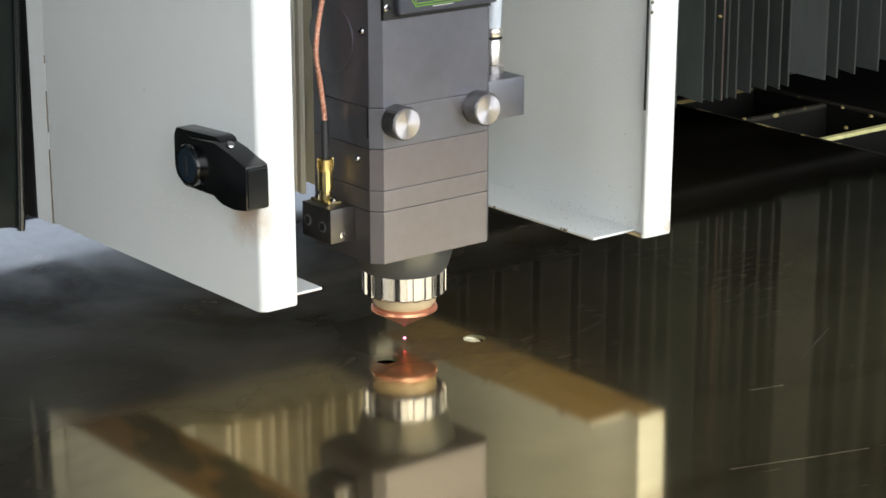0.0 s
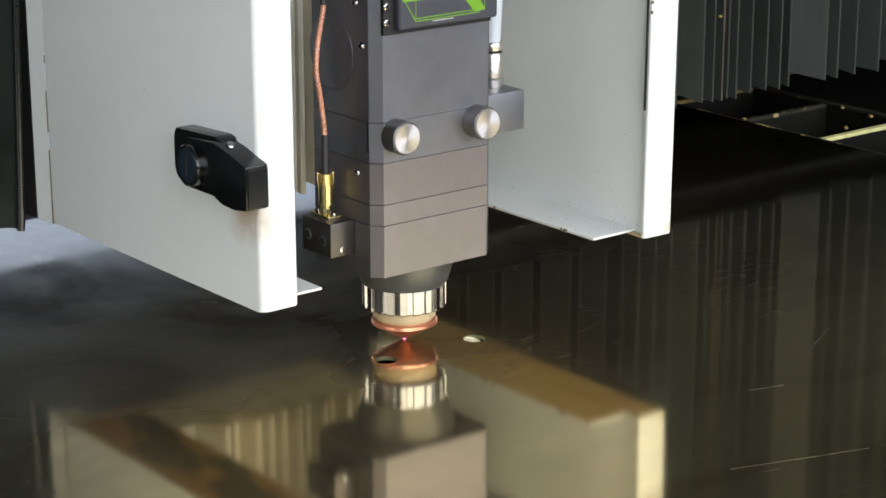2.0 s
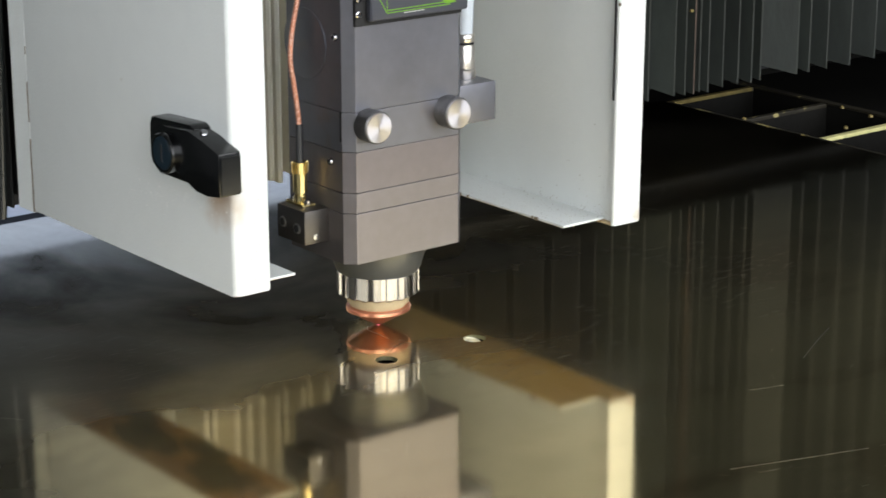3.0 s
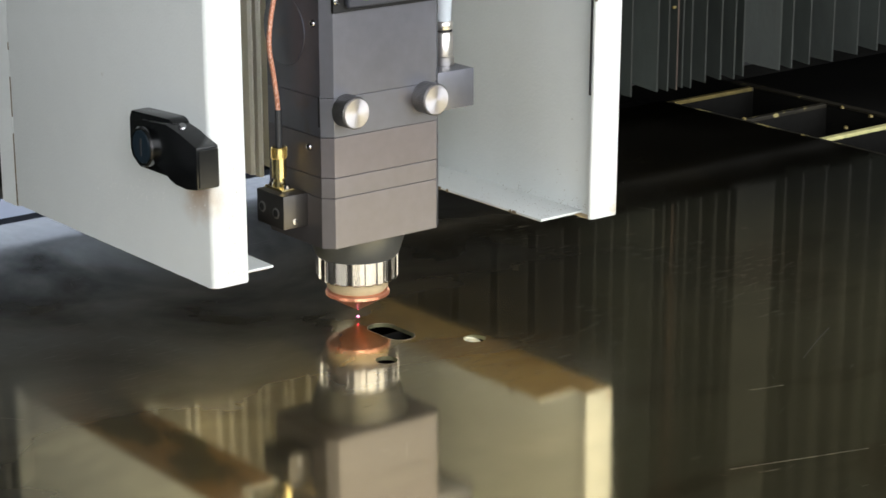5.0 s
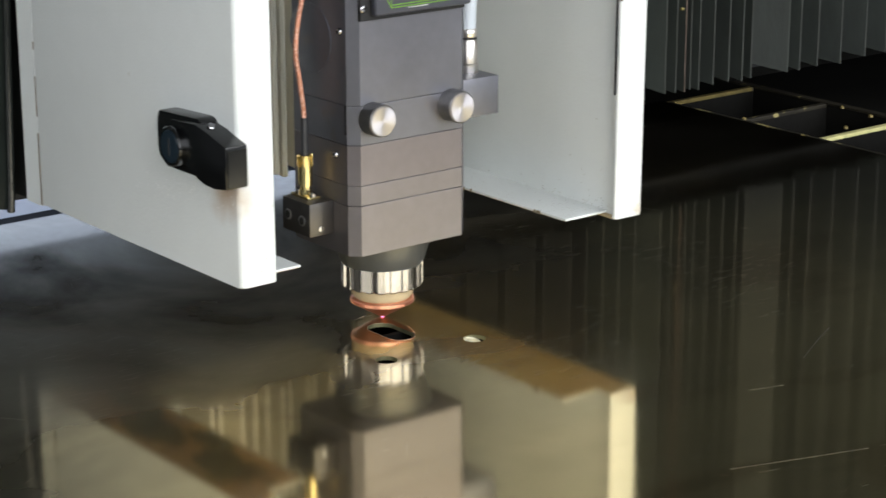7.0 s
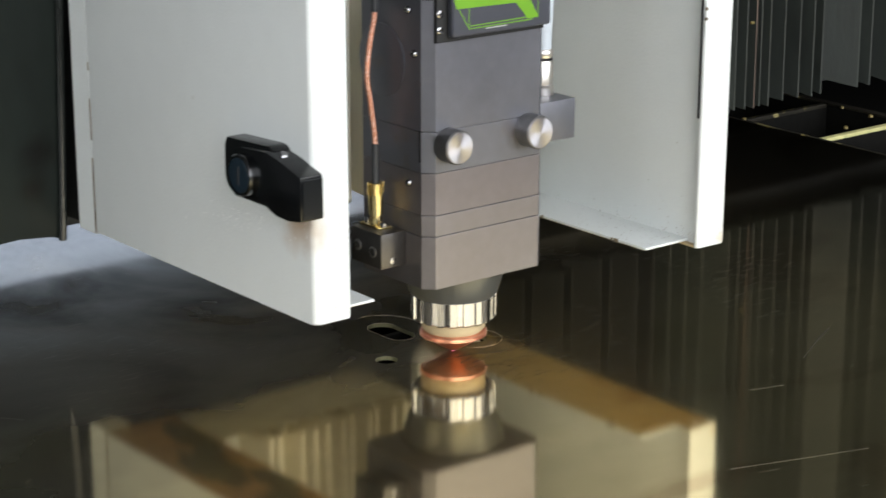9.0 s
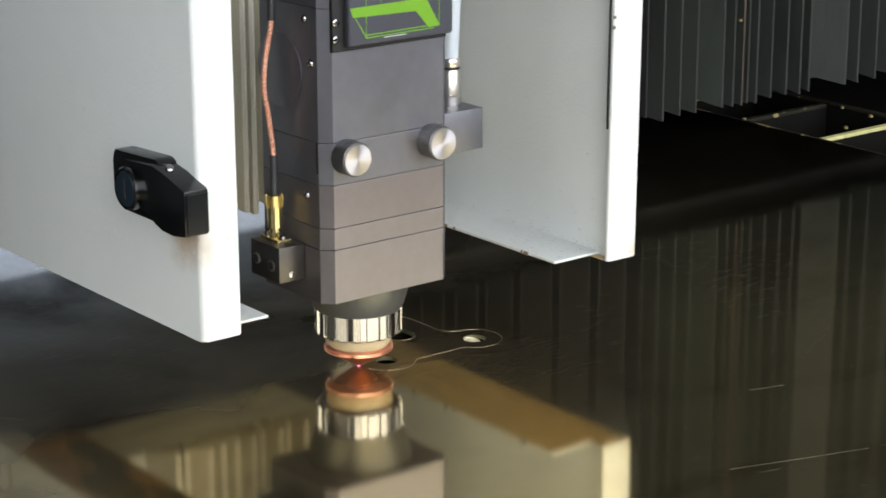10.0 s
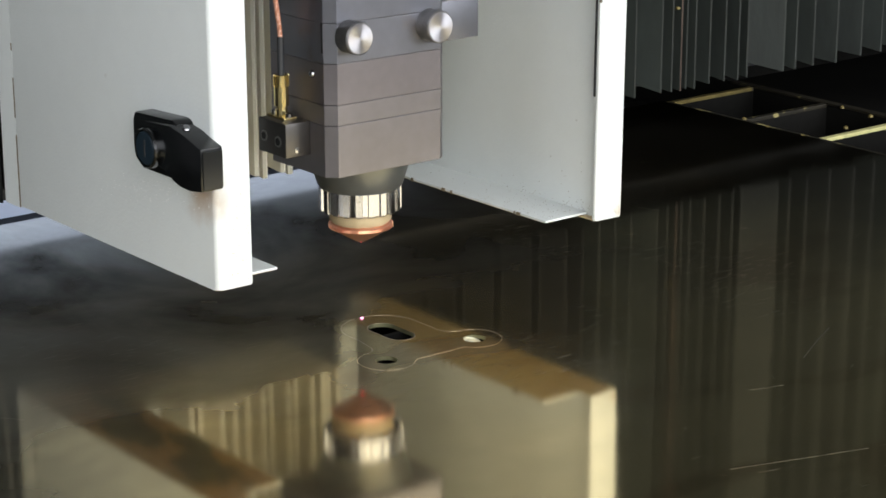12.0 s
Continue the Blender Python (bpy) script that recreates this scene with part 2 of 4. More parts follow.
BRAID = material("copper_coloured_cable", (0.55, 0.23, 0.14), 0.40, 0.15, 0.35, 260.0, 0.8, 900.0, (1, 1, 0.7), spots=(0.70, 0.40, 0.30), spot_scale=1100.0, spot_level=0.5)
BELLOWS = material("dark_grey_bellows_cloth", (0.0205, 0.0255, 0.0225), 0.62, 0.0, 0.4, 24.0, 0.8, 160.0, (1, 1, 0.3), 0.08)
piece_by_piece(BELLOWS, 0.8, 1.3)
RUSTY_EDGE = material("rust_marked_fold_edge", (0.075, 0.052, 0.040), 0.6, 0.0, 0.5, 60.0, 0.3, 600.0, (1, 1, 0.3))
BELLOWS_EDGE = material("worn_fold_edge", (0.024, 0.028, 0.025), 0.5, 0.0, 0.35, 30.0, 0.2, 600.0, (1, 1, 0.3))
CREAM = material("cream_bellows_cloth", (0.70, 0.675, 0.57), 0.5, 0.0, 0.12, 30.0, 0.2, 600.0, (1, 1, 0.3))
CREAM_EDGE = material("pale_bellows_fold_edge", (0.80, 0.79, 0.70), 0.45, 0.0, 0.1, 30.0, 0.1, 600.0, (1, 1, 0.3))
LABEL = material("slate_grey_panel", (0.050, 0.053, 0.066), 0.38, 0.0, 0.08, 40.0, 0.15, 800.0)
GREEN = material("lime_green_print", (0.135, 0.32, 0.013), 0.45, 0.0, 0.06, 60.0)
PALE = material("pale_print", (0.5, 0.5, 0.5), 0.5, 0.0, 0.1, 60.0)
HOSE = material("milky_white_hose", (0.50, 0.55, 0.60), 0.3, 0.0, 0.06, 40.0, spec=0.6)
YELLOW = material("yellow_slat_edge", (0.60, 0.57, 0.26), 0.5, 0.0, 0.25, 60.0, 0.3, 400.0, spots=(0.2, 0.17, 0.1), spot_scale=90.0)
YELLOW_DULL = material("dull_yellow_slat_edge", (0.17, 0.13, 0.04), 0.55, 0.2, 0.4, 70.0, 0.3, 400.0, spots=(0.05, 0.04, 0.03), spot_scale=80.0, spot_level=0.6)
YELLOW_DARK = material("dark_speckled_slat_edge", (0.018, 0.015, 0.008), 0.6, 0.2, 0.5, 70.0, 0.4, 400.0, spots=(0.34, 0.29, 0.12), spot_scale=62.0, spot_level=0.575)
BED = material("oily_black_steel", (0.006, 0.0058, 0.005), 0.65, 0.0, 0.4, 20.0, 0.4, 200.0, spec=0.12)
CONCRETE = material("pale_concrete", (0.50, 0.50, 0.49), 0.3, 0.0, 0.12, 2.0, 0.3, 60.0)
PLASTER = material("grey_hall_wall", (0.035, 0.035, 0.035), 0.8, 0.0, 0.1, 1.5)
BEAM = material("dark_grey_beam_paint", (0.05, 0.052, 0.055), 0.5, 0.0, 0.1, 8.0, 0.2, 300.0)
PINK = glow("pink_laser_glow", (1.0, 0.36, 0.75), 1.9)
RED = glow("red_pilot_glow", (1.0, 0.06, 0.12), 3.0)

# ---- building helpers (millimetres) ----
MM = 0.001


def part(name, bm, mat, parent, label="", smooth=False):
    bmesh.ops.recalc_face_normals(bm, faces=bm.faces)
    me = bpy.data.meshes.new(name)
    bm.to_mesh(me)
    bm.free()
    for m in mat if isinstance(mat, (list, tuple)) else [mat]:
        me.materials.append(m)
    if smooth:
        for p in me.polygons:
            p.use_smooth = True
        me.set_sharp_from_angle(angle=radians(35))
    ob = new(name, me)
    ob.parent = parent
    if label:
        ob["label"] = label
    return ob


def thing(name, label, category, group="", kind="", at=(0, 0, 0)):
    ob = new(name)
    ob.empty_display_size = 0.02
    ob.location = [c * MM for c in at]
    return tagged(ob, label, category, group, kind)


def solid(name, bm, mat, label, category, group="", kind="", smooth=False):
    return tagged(part(name, bm, mat, None, "", smooth), label, category, group, kind)


def add_box(bm, x0, x1, y0, y1, z0, z1, bevel=0.0, turn=None, segments=2):
    m = Matrix.Translation(((x0 + x1) / 2 * MM, (y0 + y1) / 2 * MM, (z0 + z1) / 2 * MM))
    if turn:
        m = m @ turn
    made = bmesh.ops.create_cube(bm, size=1.0, matrix=m @ Matrix.Diagonal(((x1 - x0) * MM, (y1 - y0) * MM, (z1 - z0) * MM, 1)))
    if bevel:
        edges = list({e for v in made["verts"] for e in v.link_edges})
        bmesh.ops.bevel(bm, geom=edges, offset=bevel * MM, segments=segments, profile=0.6, affect="EDGES")


def box(*args, **kw):
    bm = bmesh.new()
    add_box(bm, *args, **kw)
    return bm


def prism(points, z0, z1, bevel=0.0, axis="z", both=True):
    """A prism over a polygon: (x, y) along z, or (y, z) along x, or (x, z) along y."""
    bm = bmesh.new()

    def place(p, h):
        a, b = p
        return {"z": (a, b, h), "x": (h, a, b), "y": (a, h, b)}[axis]

    low = [bm.verts.new([c * MM for c in place(p, z0)]) for p in points]
    high = [bm.verts.new([c * MM for c in place(p, z1)]) for p in points]
    count = len(points)
    bm.faces.new(low)
    top = bm.faces.new(high)
    for i in range(count):
        bm.faces.new((low[i], low[(i + 1) % count], high[(i + 1) % count], high[i]))
    if bevel:
        edges = [e for e in bm.edges if both or e in top.edges]
        bmesh.ops.bevel(bm, geom=edges, offset=bevel * MM, segments=2, profile=0.6, affect="EDGES")
    return bm


def lathe(profile, steps=48, m=None):
    """A turned body round z from (radius, height) pairs."""
    bm = bmesh.new()
    rings = []
    for r, z in profile:
        if r < 1e-4:
            rings.append([bm.verts.new((0, 0, z * MM))])
        else:
            rings.append([bm.verts.new((r * MM * math.cos(2 * math.pi * i / steps), r * MM * math.sin(2 * math.pi * i / steps), z * MM)) for i in range(steps)])
    for a, b in zip(rings, rings[1:]):
        for i in range(steps):
            j = (i + 1) % steps
            if len(a) == 1 and len(b) == 1:
                continue
            if len(a) == 1:
                bm.faces.new((a[0], b[i], b[j]))
            elif len(b) == 1:
                bm.faces.new((a[i], a[j], b[0]))
            else:
                bm.faces.new((a[i], a[j], b[j], b[i]))
    for ring in (rings[0], rings[-1]):
        if len(ring) > 1:
            bm.faces.new(ring)
    if m:
        bm.transform(m)
    return bm


def gear(radius, depth, teeth, z0, z1, fill=0.6, round_in=0.6, m=None):
    """A toothed ring with flat teeth and rounded ends."""
    pts = []
    for i in range(teeth):
        for frac, r in ((0.0, radius - depth), (0.5 - fill / 2, radius - depth), (0.5 - fill / 2 + 0.06, radius), (0.5 + fill / 2 - 0.06, radius), (0.5 + fill / 2, radius - depth)):
            a = 2 * math.pi * (i + frac) / teeth
            pts.append((r, a))
    bm = bmesh.new()
    rings = []
    for z, inset in ((z0, round_in), (z0 + round_in, 0), (z1 - round_in, 0), (z1, round_in)):
        rings.append([bm.verts.new(((r - inset) * MM * math.cos(a), (r - inset) * MM * math.sin(a), z * MM)) for r, a in pts])
    n = len(pts)
    for a, b in zip(rings, rings[1:]):
        for i in range(n):
            bm.faces.new((a[i], a[(i + 1) % n], b[(i + 1) % n], b[i]))
    bm.faces.new(rings[0])
    bm.faces.new(rings[-1])
    if m:
        bm.transform(m)
    return bm


def tube(points, radius, steps=12, sub=6):
    """A round tube along a smooth line through the points (mm)."""
    pts = [Vector(p) for p in points]
    line = []
    for i in range(len(pts) - 1):
        p0, p1, p2, p3 = pts[max(i - 1, 0)], pts[i], pts[i + 1], pts[min(i + 2, len(pts) - 1)]
        for k in range(sub):
            t = k / sub
            line.append(0.5 * (2 * p1 + (p2 - p0) * t + (2 * p0 - 5 * p1 + 4 * p2 - p3) * t * t + (3 * p1 - p0 - 3 * p2 + p3) * t ** 3))
    line.append(pts[-1])
    bm = bmesh.new()
    rings = []
    for i, p in enumerate(line):
        d = (line[min(i + 1, len(line) - 1)] - line[max(i - 1, 0)]).normalized()
        side = d.cross(Vector((0, 1, 0.01))).normalized()
        other = d.cross(side)
        rings.append([bm.verts.new((p + radius * (math.cos(2 * math.pi * k / steps) * side + math.sin(2 * math.pi * k / steps) * other)) * MM) for k in range(steps)])
    for a, b in zip(rings, rings[1:]):
        for k in range(steps):
            bm.faces.new((a[k], a[(k + 1) % steps], b[(k + 1) % steps], b[k]))
    bm.faces.new(rings[0])
    bm.faces.new(rings[-1])
    return bm


def facing(x, y, z, direction):
    """The pose (mm) that turns z into the direction given."""
    return Matrix.Translation((x * MM, y * MM, z * MM)) @ Vector(direction).to_track_quat("Z", "Y").to_matrix().to_4x4()


# ---- the hall ----
def wall_with_opening(name, axis, at, lo, hi, z0, z1, a0, a1, b0, b1, thick):
    """A wall in metres at x or y = at, with an opening a0..a1, b0..b1."""
    bm = bmesh.new()
    for u0, u1, w0, w1 in ((lo, a0, z0, z1), (a1, hi, z0, z1), (a0, a1, z0, b0), (a0, a1, b1, z1)):
        t0, t1 = sorted((at, at + thick))
        rng = (t0, t1, u0, u1) if axis == "x" else (u0, u1, t0, t1)
        add_box(bm, *[c * 1000 for c in (*rng, w0, w1)])
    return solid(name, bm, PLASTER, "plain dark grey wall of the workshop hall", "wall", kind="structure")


FLOOR_Z = -0.80
solid("floor", box(-5300, 6400, -3100, 5300, -900, -800), CONCRETE, "pale grey concrete workshop floor", "floor", kind="structure")
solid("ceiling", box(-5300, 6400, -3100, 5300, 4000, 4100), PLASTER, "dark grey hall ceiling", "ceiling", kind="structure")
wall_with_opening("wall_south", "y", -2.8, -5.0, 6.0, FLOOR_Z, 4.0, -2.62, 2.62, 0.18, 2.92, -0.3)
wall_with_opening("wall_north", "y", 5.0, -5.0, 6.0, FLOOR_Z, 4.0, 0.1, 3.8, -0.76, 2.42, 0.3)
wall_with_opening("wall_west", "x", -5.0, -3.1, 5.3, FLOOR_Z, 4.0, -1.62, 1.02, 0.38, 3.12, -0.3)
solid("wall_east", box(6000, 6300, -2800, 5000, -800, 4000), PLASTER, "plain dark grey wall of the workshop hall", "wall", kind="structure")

# ---- the steel sheet with its cut-outs ----
SHEET_X, SHEET_Y = (-1100.0, 474.0), (-360.0, 310.0)
HOLES = ((26.8, -21.8, 5.6), (-26.4, -20.3, 5.4))
SLOT = (0.9, 12.2, 7.2, 7.6)  # centre, radius, half the straight


def circle(cx, cy, r, n=40):
    return [(cx + r * math.cos(2 * math.pi * i / n), cy + r * math.sin(2 * math.pi * i / n)) for i in range(n)]


def stadium(cx, cy, r, half, n=20):
    top = [(cx + r * math.cos(math.pi * i / n), cy + half + r * math.sin(math.pi * i / n)) for i in range(n + 1)]
    low = [(cx - r * math.cos(math.pi * i / n), cy - half - r * math.sin(math.pi * i / n)) for i in range(n + 1)]
    return top + low


def cut_sheet():
    curve = bpy.data.curves.new("sheet_outline", "CURVE")
    curve.dimensions, curve.fill_mode, curve.extrude = "2D", "BOTH", 1.0 * MM
    outline = [(SHEET_X[0], SHEET_Y[0]), (SHEET_X[1], SHEET_Y[0]), (SHEET_X[1], SHEET_Y[1]), (SHEET_X[0], SHEET_Y[1])]
    for loop in (outline, circle(*HOLES[0]), circle(*HOLES[1]), stadium(*SLOT)):
        sp = curve.splines.new("POLY")
        sp.points.add(len(loop) - 1)
        for p, (x, y) in zip(sp.points, loop):
            p.co = (x * MM, y * MM, 0, 1)
        sp.use_cyclic_u = True
    holder = bpy.data.objects.new("sheet_outline", curve)
    me = bpy.data.meshes.new_from_object(holder)
    bpy.data.objects.remove(holder)
    me.name = "metal_sheet"
    me.transform(Matrix.Translation((0, 0, -1.0 * MM)))
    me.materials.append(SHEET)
    me.materials.append(HOLE_WALL)
    for p in me.polygons:
        p.use_smooth = False
        if abs(p.normal.z) < 0.5:
            p.material_index = 1
    return tagged(new("metal_sheet", me), "large glossy bronze-brown rolled steel sheet lying on the cutting bed", "metal sheet")


cut_sheet()


def slug_disc(at, r, tilt, label):
    m = Matrix.Translation((at[0] * MM, at[1] * MM, at[2] * MM)) @ tilt
    return solid("round_slug", lathe([(0, -1.0), (r, -1.0), (r, 0.9), (r - 0.4, 1.1), (r - 0.9, 0.7), (1.2, 0.75), (0, 0.4)], 32, m), CUT_EDGE, label, "metal offcut", "cut-out discs")


slug_disc((26.5, -20.7, -3.0), 5.1, pose(0, 0, 0, 16, 8, 0), "bright round steel offcut tilted in its hole")
slug_disc((-25.2, -18.4, -7.4), 4.4, pose(0, 0, 0, 50, 30, 0), "bright round steel offcut standing askew in its hole")
slot_slug = solid("slot_slug", prism(stadium(SLOT[0], SLOT[1], SLOT[2] - 0.06, SLOT[3]), -2.0, 0.0), SHEET, "oblong glossy steel offcut from the slot", "metal offcut")


def scratch(points, width):
    bm = bmesh.new()
    for (x0, y0), (x1, y1) in zip(points, points[1:]):
        d = Vector((x1 - x0, y1 - y0, 0))
        n = Vector((-d.y, d.x, 0)).normalized() * width / 2
        a, b = Vector((x0, y0, 0)), Vector((x1, y1, 0))
        low = [a - n, b - n, b + n, a + n]
        v0 = [bm.verts.new((p + Vector((0, 0, -0.02))) * MM) for p in low]
        v1 = [bm.verts.new((p + Vector((0, 0, 0.025))) * MM) for p in low]
        bm.faces.new(v0)
        bm.faces.new(v1)
        for i in range(4):
            bm.faces.new((v0[i], v0[(i + 1) % 4], v1[(i + 1) % 4], v1[i]))
    return bm


scratches = bmesh.new()
rng = random.Random(5)
LONG = [((3.7, -219.4), (38, -230.5), (67.2, -239.5), 0.3), ((79.4, -157.8), (88, -160.5), (96.7, -162.8), 0.4), ((132.1, -142.5), (155, -130), (175.8, -119.5), 0.3),
        ((-207, 24.4), (-203, 20), (-200.3, 15.7), 0.5), ((-132.4, 56.7), (-128, 52), (-124.8, 48.7), 0.3)]
for a, b, c, w in LONG:
    piece = scratch([a, b, c], w)
    tmp = bpy.data.meshes.new("tmp")
    piece.to_mesh(tmp)
    piece.free()
    scratches.from_mesh(tmp)
    bpy.data.meshes.remove(tmp)
for i in range(170):
    x, y = rng.uniform(-260, 420), rng.uniform(-260, 250)
    if abs(x) < 150 and -100 < y < 90:
        continue
    a, s = rng.choice((rng.gauss(-0.25, 0.25), rng.gauss(0.5, 0.2), rng.uniform(0, 3.1))), abs(rng.gauss(0, 5.5)) + 0.8
    piece = scratch([(x, y), (x + s * math.cos(a), y + s * math.sin(a))], rng.uniform(0.04, 0.09))
    tmp = bpy.data.meshes.new("tmp")
    piece.to_mesh(tmp)
    piece.free()
    scratches.from_mesh(tmp)
    bpy.data.meshes.remove(tmp)
solid("surface_scratches", scratches, SCRATCH, "fine bright scratches in the steel sheet", "scratches", kind="stuff")

# ---- the cutting bed beside and below the sheet ----
bed = thing("cutting_bed", "dark oily steel cutting bed with yellow-edged slats", "machine bed", at=(0, 0, -800))
BZ = 800


def bed_part(name, x0, x1, y0, y1, z0, z1, mat, label="", bevel=0.0):
    return part(name, box(x0, x1, y0, y1, z0 + BZ, z1 + BZ, bevel=bevel), mat, bed, label)


bed_part("tray", -1100, 560, -366, 300, -320, -310, BED)
bed_part("side_frame", 566, 572, -366, 1000, -800, -2, BED, bevel=1.5)
bed_part("side_frame", -1106, -1100, -366, 300, -800, -6, BED, bevel=1.5)
bed_part("front_frame", -1100, 566, -372, -366, -800, -6, BED, bevel=1.5)
bed_part("rear_frame", -1100, 480, 300, 306, -800, -6, BED, bevel=1.5)
bed_part("side_cover", 578, 1380, -366, 1000, -800, -40, BED, bevel=2)
# dark slab added behind the gantry to keep hall reflections off the sheet
bed_part("rear_guard", 430, 1380, 460, 520, -800, 900, BED, bevel=3)
bed_part("rear_rail", -1100, 474, 314, 336, -60, -4, BED, bevel=1)
bed_part("edge_rail", 475, 478, -366, 306, -30, -1.5, BED, bevel=0.5)
part("worn_edge", box(565.5, 572.5, 60, 330, BZ - 2.0, BZ - 0.6), YELLOW_DARK, bed, "dark speckled rail edge")
part("worn_edge", box(474.8, 478.2, 60, 306, BZ - 1.5, BZ - 0.4), YELLOW_DARK, bed, "dark speckled rail edge")
for bx, by in ((564, 216), (558, 184), (517, 171), (474, 172), (474, 205), (481, 234)):
    part("bolt", lathe([(0, 0), (1.8, 0), (1.5, 1.5), (0, 2.2)], 10, pose(bx * MM, by * MM, (BZ - 1.5) * MM)), YELLOW_DULL, bed, "tan stained bolt head")
for i in range(-7, 3):
    y = 161 + 73.5 * i
    bed_part("slat", -1090, 474, y - 1.5, y + 1.5, -90, -2.1, BED) if i < 2 else None
    # the two rear slats get a darker speckled and a duller yellow edge
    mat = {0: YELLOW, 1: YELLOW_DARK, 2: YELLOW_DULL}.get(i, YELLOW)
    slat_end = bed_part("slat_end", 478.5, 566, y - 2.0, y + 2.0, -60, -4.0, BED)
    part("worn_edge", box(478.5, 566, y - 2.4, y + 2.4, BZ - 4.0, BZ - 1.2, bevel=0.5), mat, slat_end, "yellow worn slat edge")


# ---- the gantry: beam and bellows ----
gantry = thing("gantry", "dark grey machine gantry behind folded cloth bellows", "machine gantry")
part("beam", box(-900, 1500, 205, 330, 33, 520, bevel=4), BEAM, gantry)

for lx in (-1000, 1400):
    part("gantry_leg", box(lx, lx + 110, 205, 330, -799, 520, bevel=4), BEAM, gantry)


def fold(x0, xt, x1, tip_y, z0, z1, mats, drop=5.0, length=24.0, owner=None, tip_w=0.7):
    """One pleat: from the valley at x0 over the tip at xt to the valley at x1."""
    bm = bmesh.new()
    d0 = math.sqrt(max(length ** 2 - (xt - x0) ** 2, 40.0))
    d1 = math.sqrt(max(length ** 2 - (x1 - xt) ** 2, 40.0))
    outer = [(x0, tip_y + d0, z0 + drop), (xt - tip_w, tip_y + 0.8, z0), (xt, tip_y, z0), (xt + tip_w, tip_y + 0.8, z0), (x1, tip_y + d1, z0 + drop)]
    rows = []
    for z_top in (False, True):
        front = [bm.verts.new((x * MM, y * MM, (z1 if z_top else z) * MM)) for x, y, z in outer]
        back = [bm.verts.new((x * MM, (y + 1.0) * MM, (z1 if z_top else z) * MM)) for x, y, z in outer]
        rows.append((front, back))
    (f0, b0), (f1, b1) = rows
    n = len(outer)
    for i in range(n - 1):
        face = bm.faces.new((f0[i], f0[i + 1], f1[i + 1], f1[i]))
        face.material_index = 1 if i in (1, 2) else 0
        bm.faces.new((b0[i], b0[i + 1], b1[i + 1], b1[i]))
        bm.faces.new((f0[i], f0[i + 1], b0[i + 1], b0[i]))
        bm.faces.new((f1[i], f1[i + 1], b1[i + 1], b1[i]))
    for i in (0, n - 1):
        bm.faces.new((f0[i], b0[i], b1[i], f1[i]))
    return part("bellows_fold", bm, mats, owner or gantry)


def bellows(tips, tip_y, z0, z1, mats, seed=1, owner=None, length=24.0, tip_w=0.7, rust=0.0):
    r = random.Random(seed)
    for i, x in enumerate(tips):
        before = tips[i - 1] if i else x - 12
        after = tips[i + 1] if i + 1 < len(tips) else x + 12
        worn = [mats[0], RUSTY_EDGE] if rust and r.random() < rust else mats
        fold((before + x) / 2, x, (x + after) / 2, tip_y + r.uniform(-1.2, 1.2), z0 + r.uniform(-1.5, 1.5), z1, worn, drop=r.uniform(4, 8) * min(1.0, length / 40), length=length, owner=owner, tip_w=tip_w)


# same bellows behind the right panel, its shade put into a blacker cloth
shaded_tips = [124, 139, 149, 166, 173, 193, 201, 224, 231, 255, 264, 286, 300]
bellows(shaded_tips, 163, 40.5, 500, [BLACK_BELLOWS, BLACK_BELLOWS], 6, length=26.0)
right_tips = [313, 327, 341, 364, 374, 381, 388, 394, 410, 424, 437, 444, 481, 494, 511, 535]
right_tips += [560 + 22 * i for i in range(20)]
bellows(right_tips, 160, 39.5, 500, [BELLOWS, BELLOWS_EDGE], 2, length=31.0, rust=0.2)
# folds hidden behind the carriage, which also block back light from the sheet
bellows([-112 + 16 * i for i in range(15)], 164, 45, 500, [BLACK_BELLOWS, BLACK_BELLOWS], 3)

part("fleck", box(374.2, 377.0, 157.5, 159.5, 94.5, 96.3, bevel=0.5), YELLOW_DULL, gantry, "small tan fleck of dirt")

# ---- the carriage cover: two folded sheet-metal side panels ----
cover = thing("carriage_cover", "white powder-coated sheet-metal carriage cover with open front", "machine cover")


def cover_panel(name, x0, x1, y0, y1, z0, z1, lean, label, paint, outer=0.0, owner=None):
    pts = []
    for cx, cy, sx, sy, r in ((x0, y0, 1, 1, outer or 1.0), (x1, y0, -1, 1, 1.0), (x1, y1, -1, -1, 1.0), (x0, y1, 1, -1, 1.0)):
        start = {(1, 1): 180, (-1, 1): 270, (-1, -1): 0, (1, -1): 90}[(sx, sy)]
        for k in range(7):
            a = radians(start + 15 * k)
            pts.append((cx + sx * r + r * math.cos(a), cy + sy * r + r * math.sin(a)))
    bm = prism(pts, z0, z1)
    rim = [e for e in bm.edges if all(abs(v.co.z - z0 * MM) < 1e-6 for v in e.verts)]
    bmesh.ops.bevel(bm, geom=rim, offset=0.9 * MM, segments=3, profile=0.5, affect="EDGES")
    pivot = Matrix.Translation((x0 * MM, 0, z0 * MM))
    bm.transform(pivot @ pose(0, 0, 0, 0, lean, 0) @ pivot.inverted())
    return part(name, bm, paint, owner or cover, label, smooth=True)


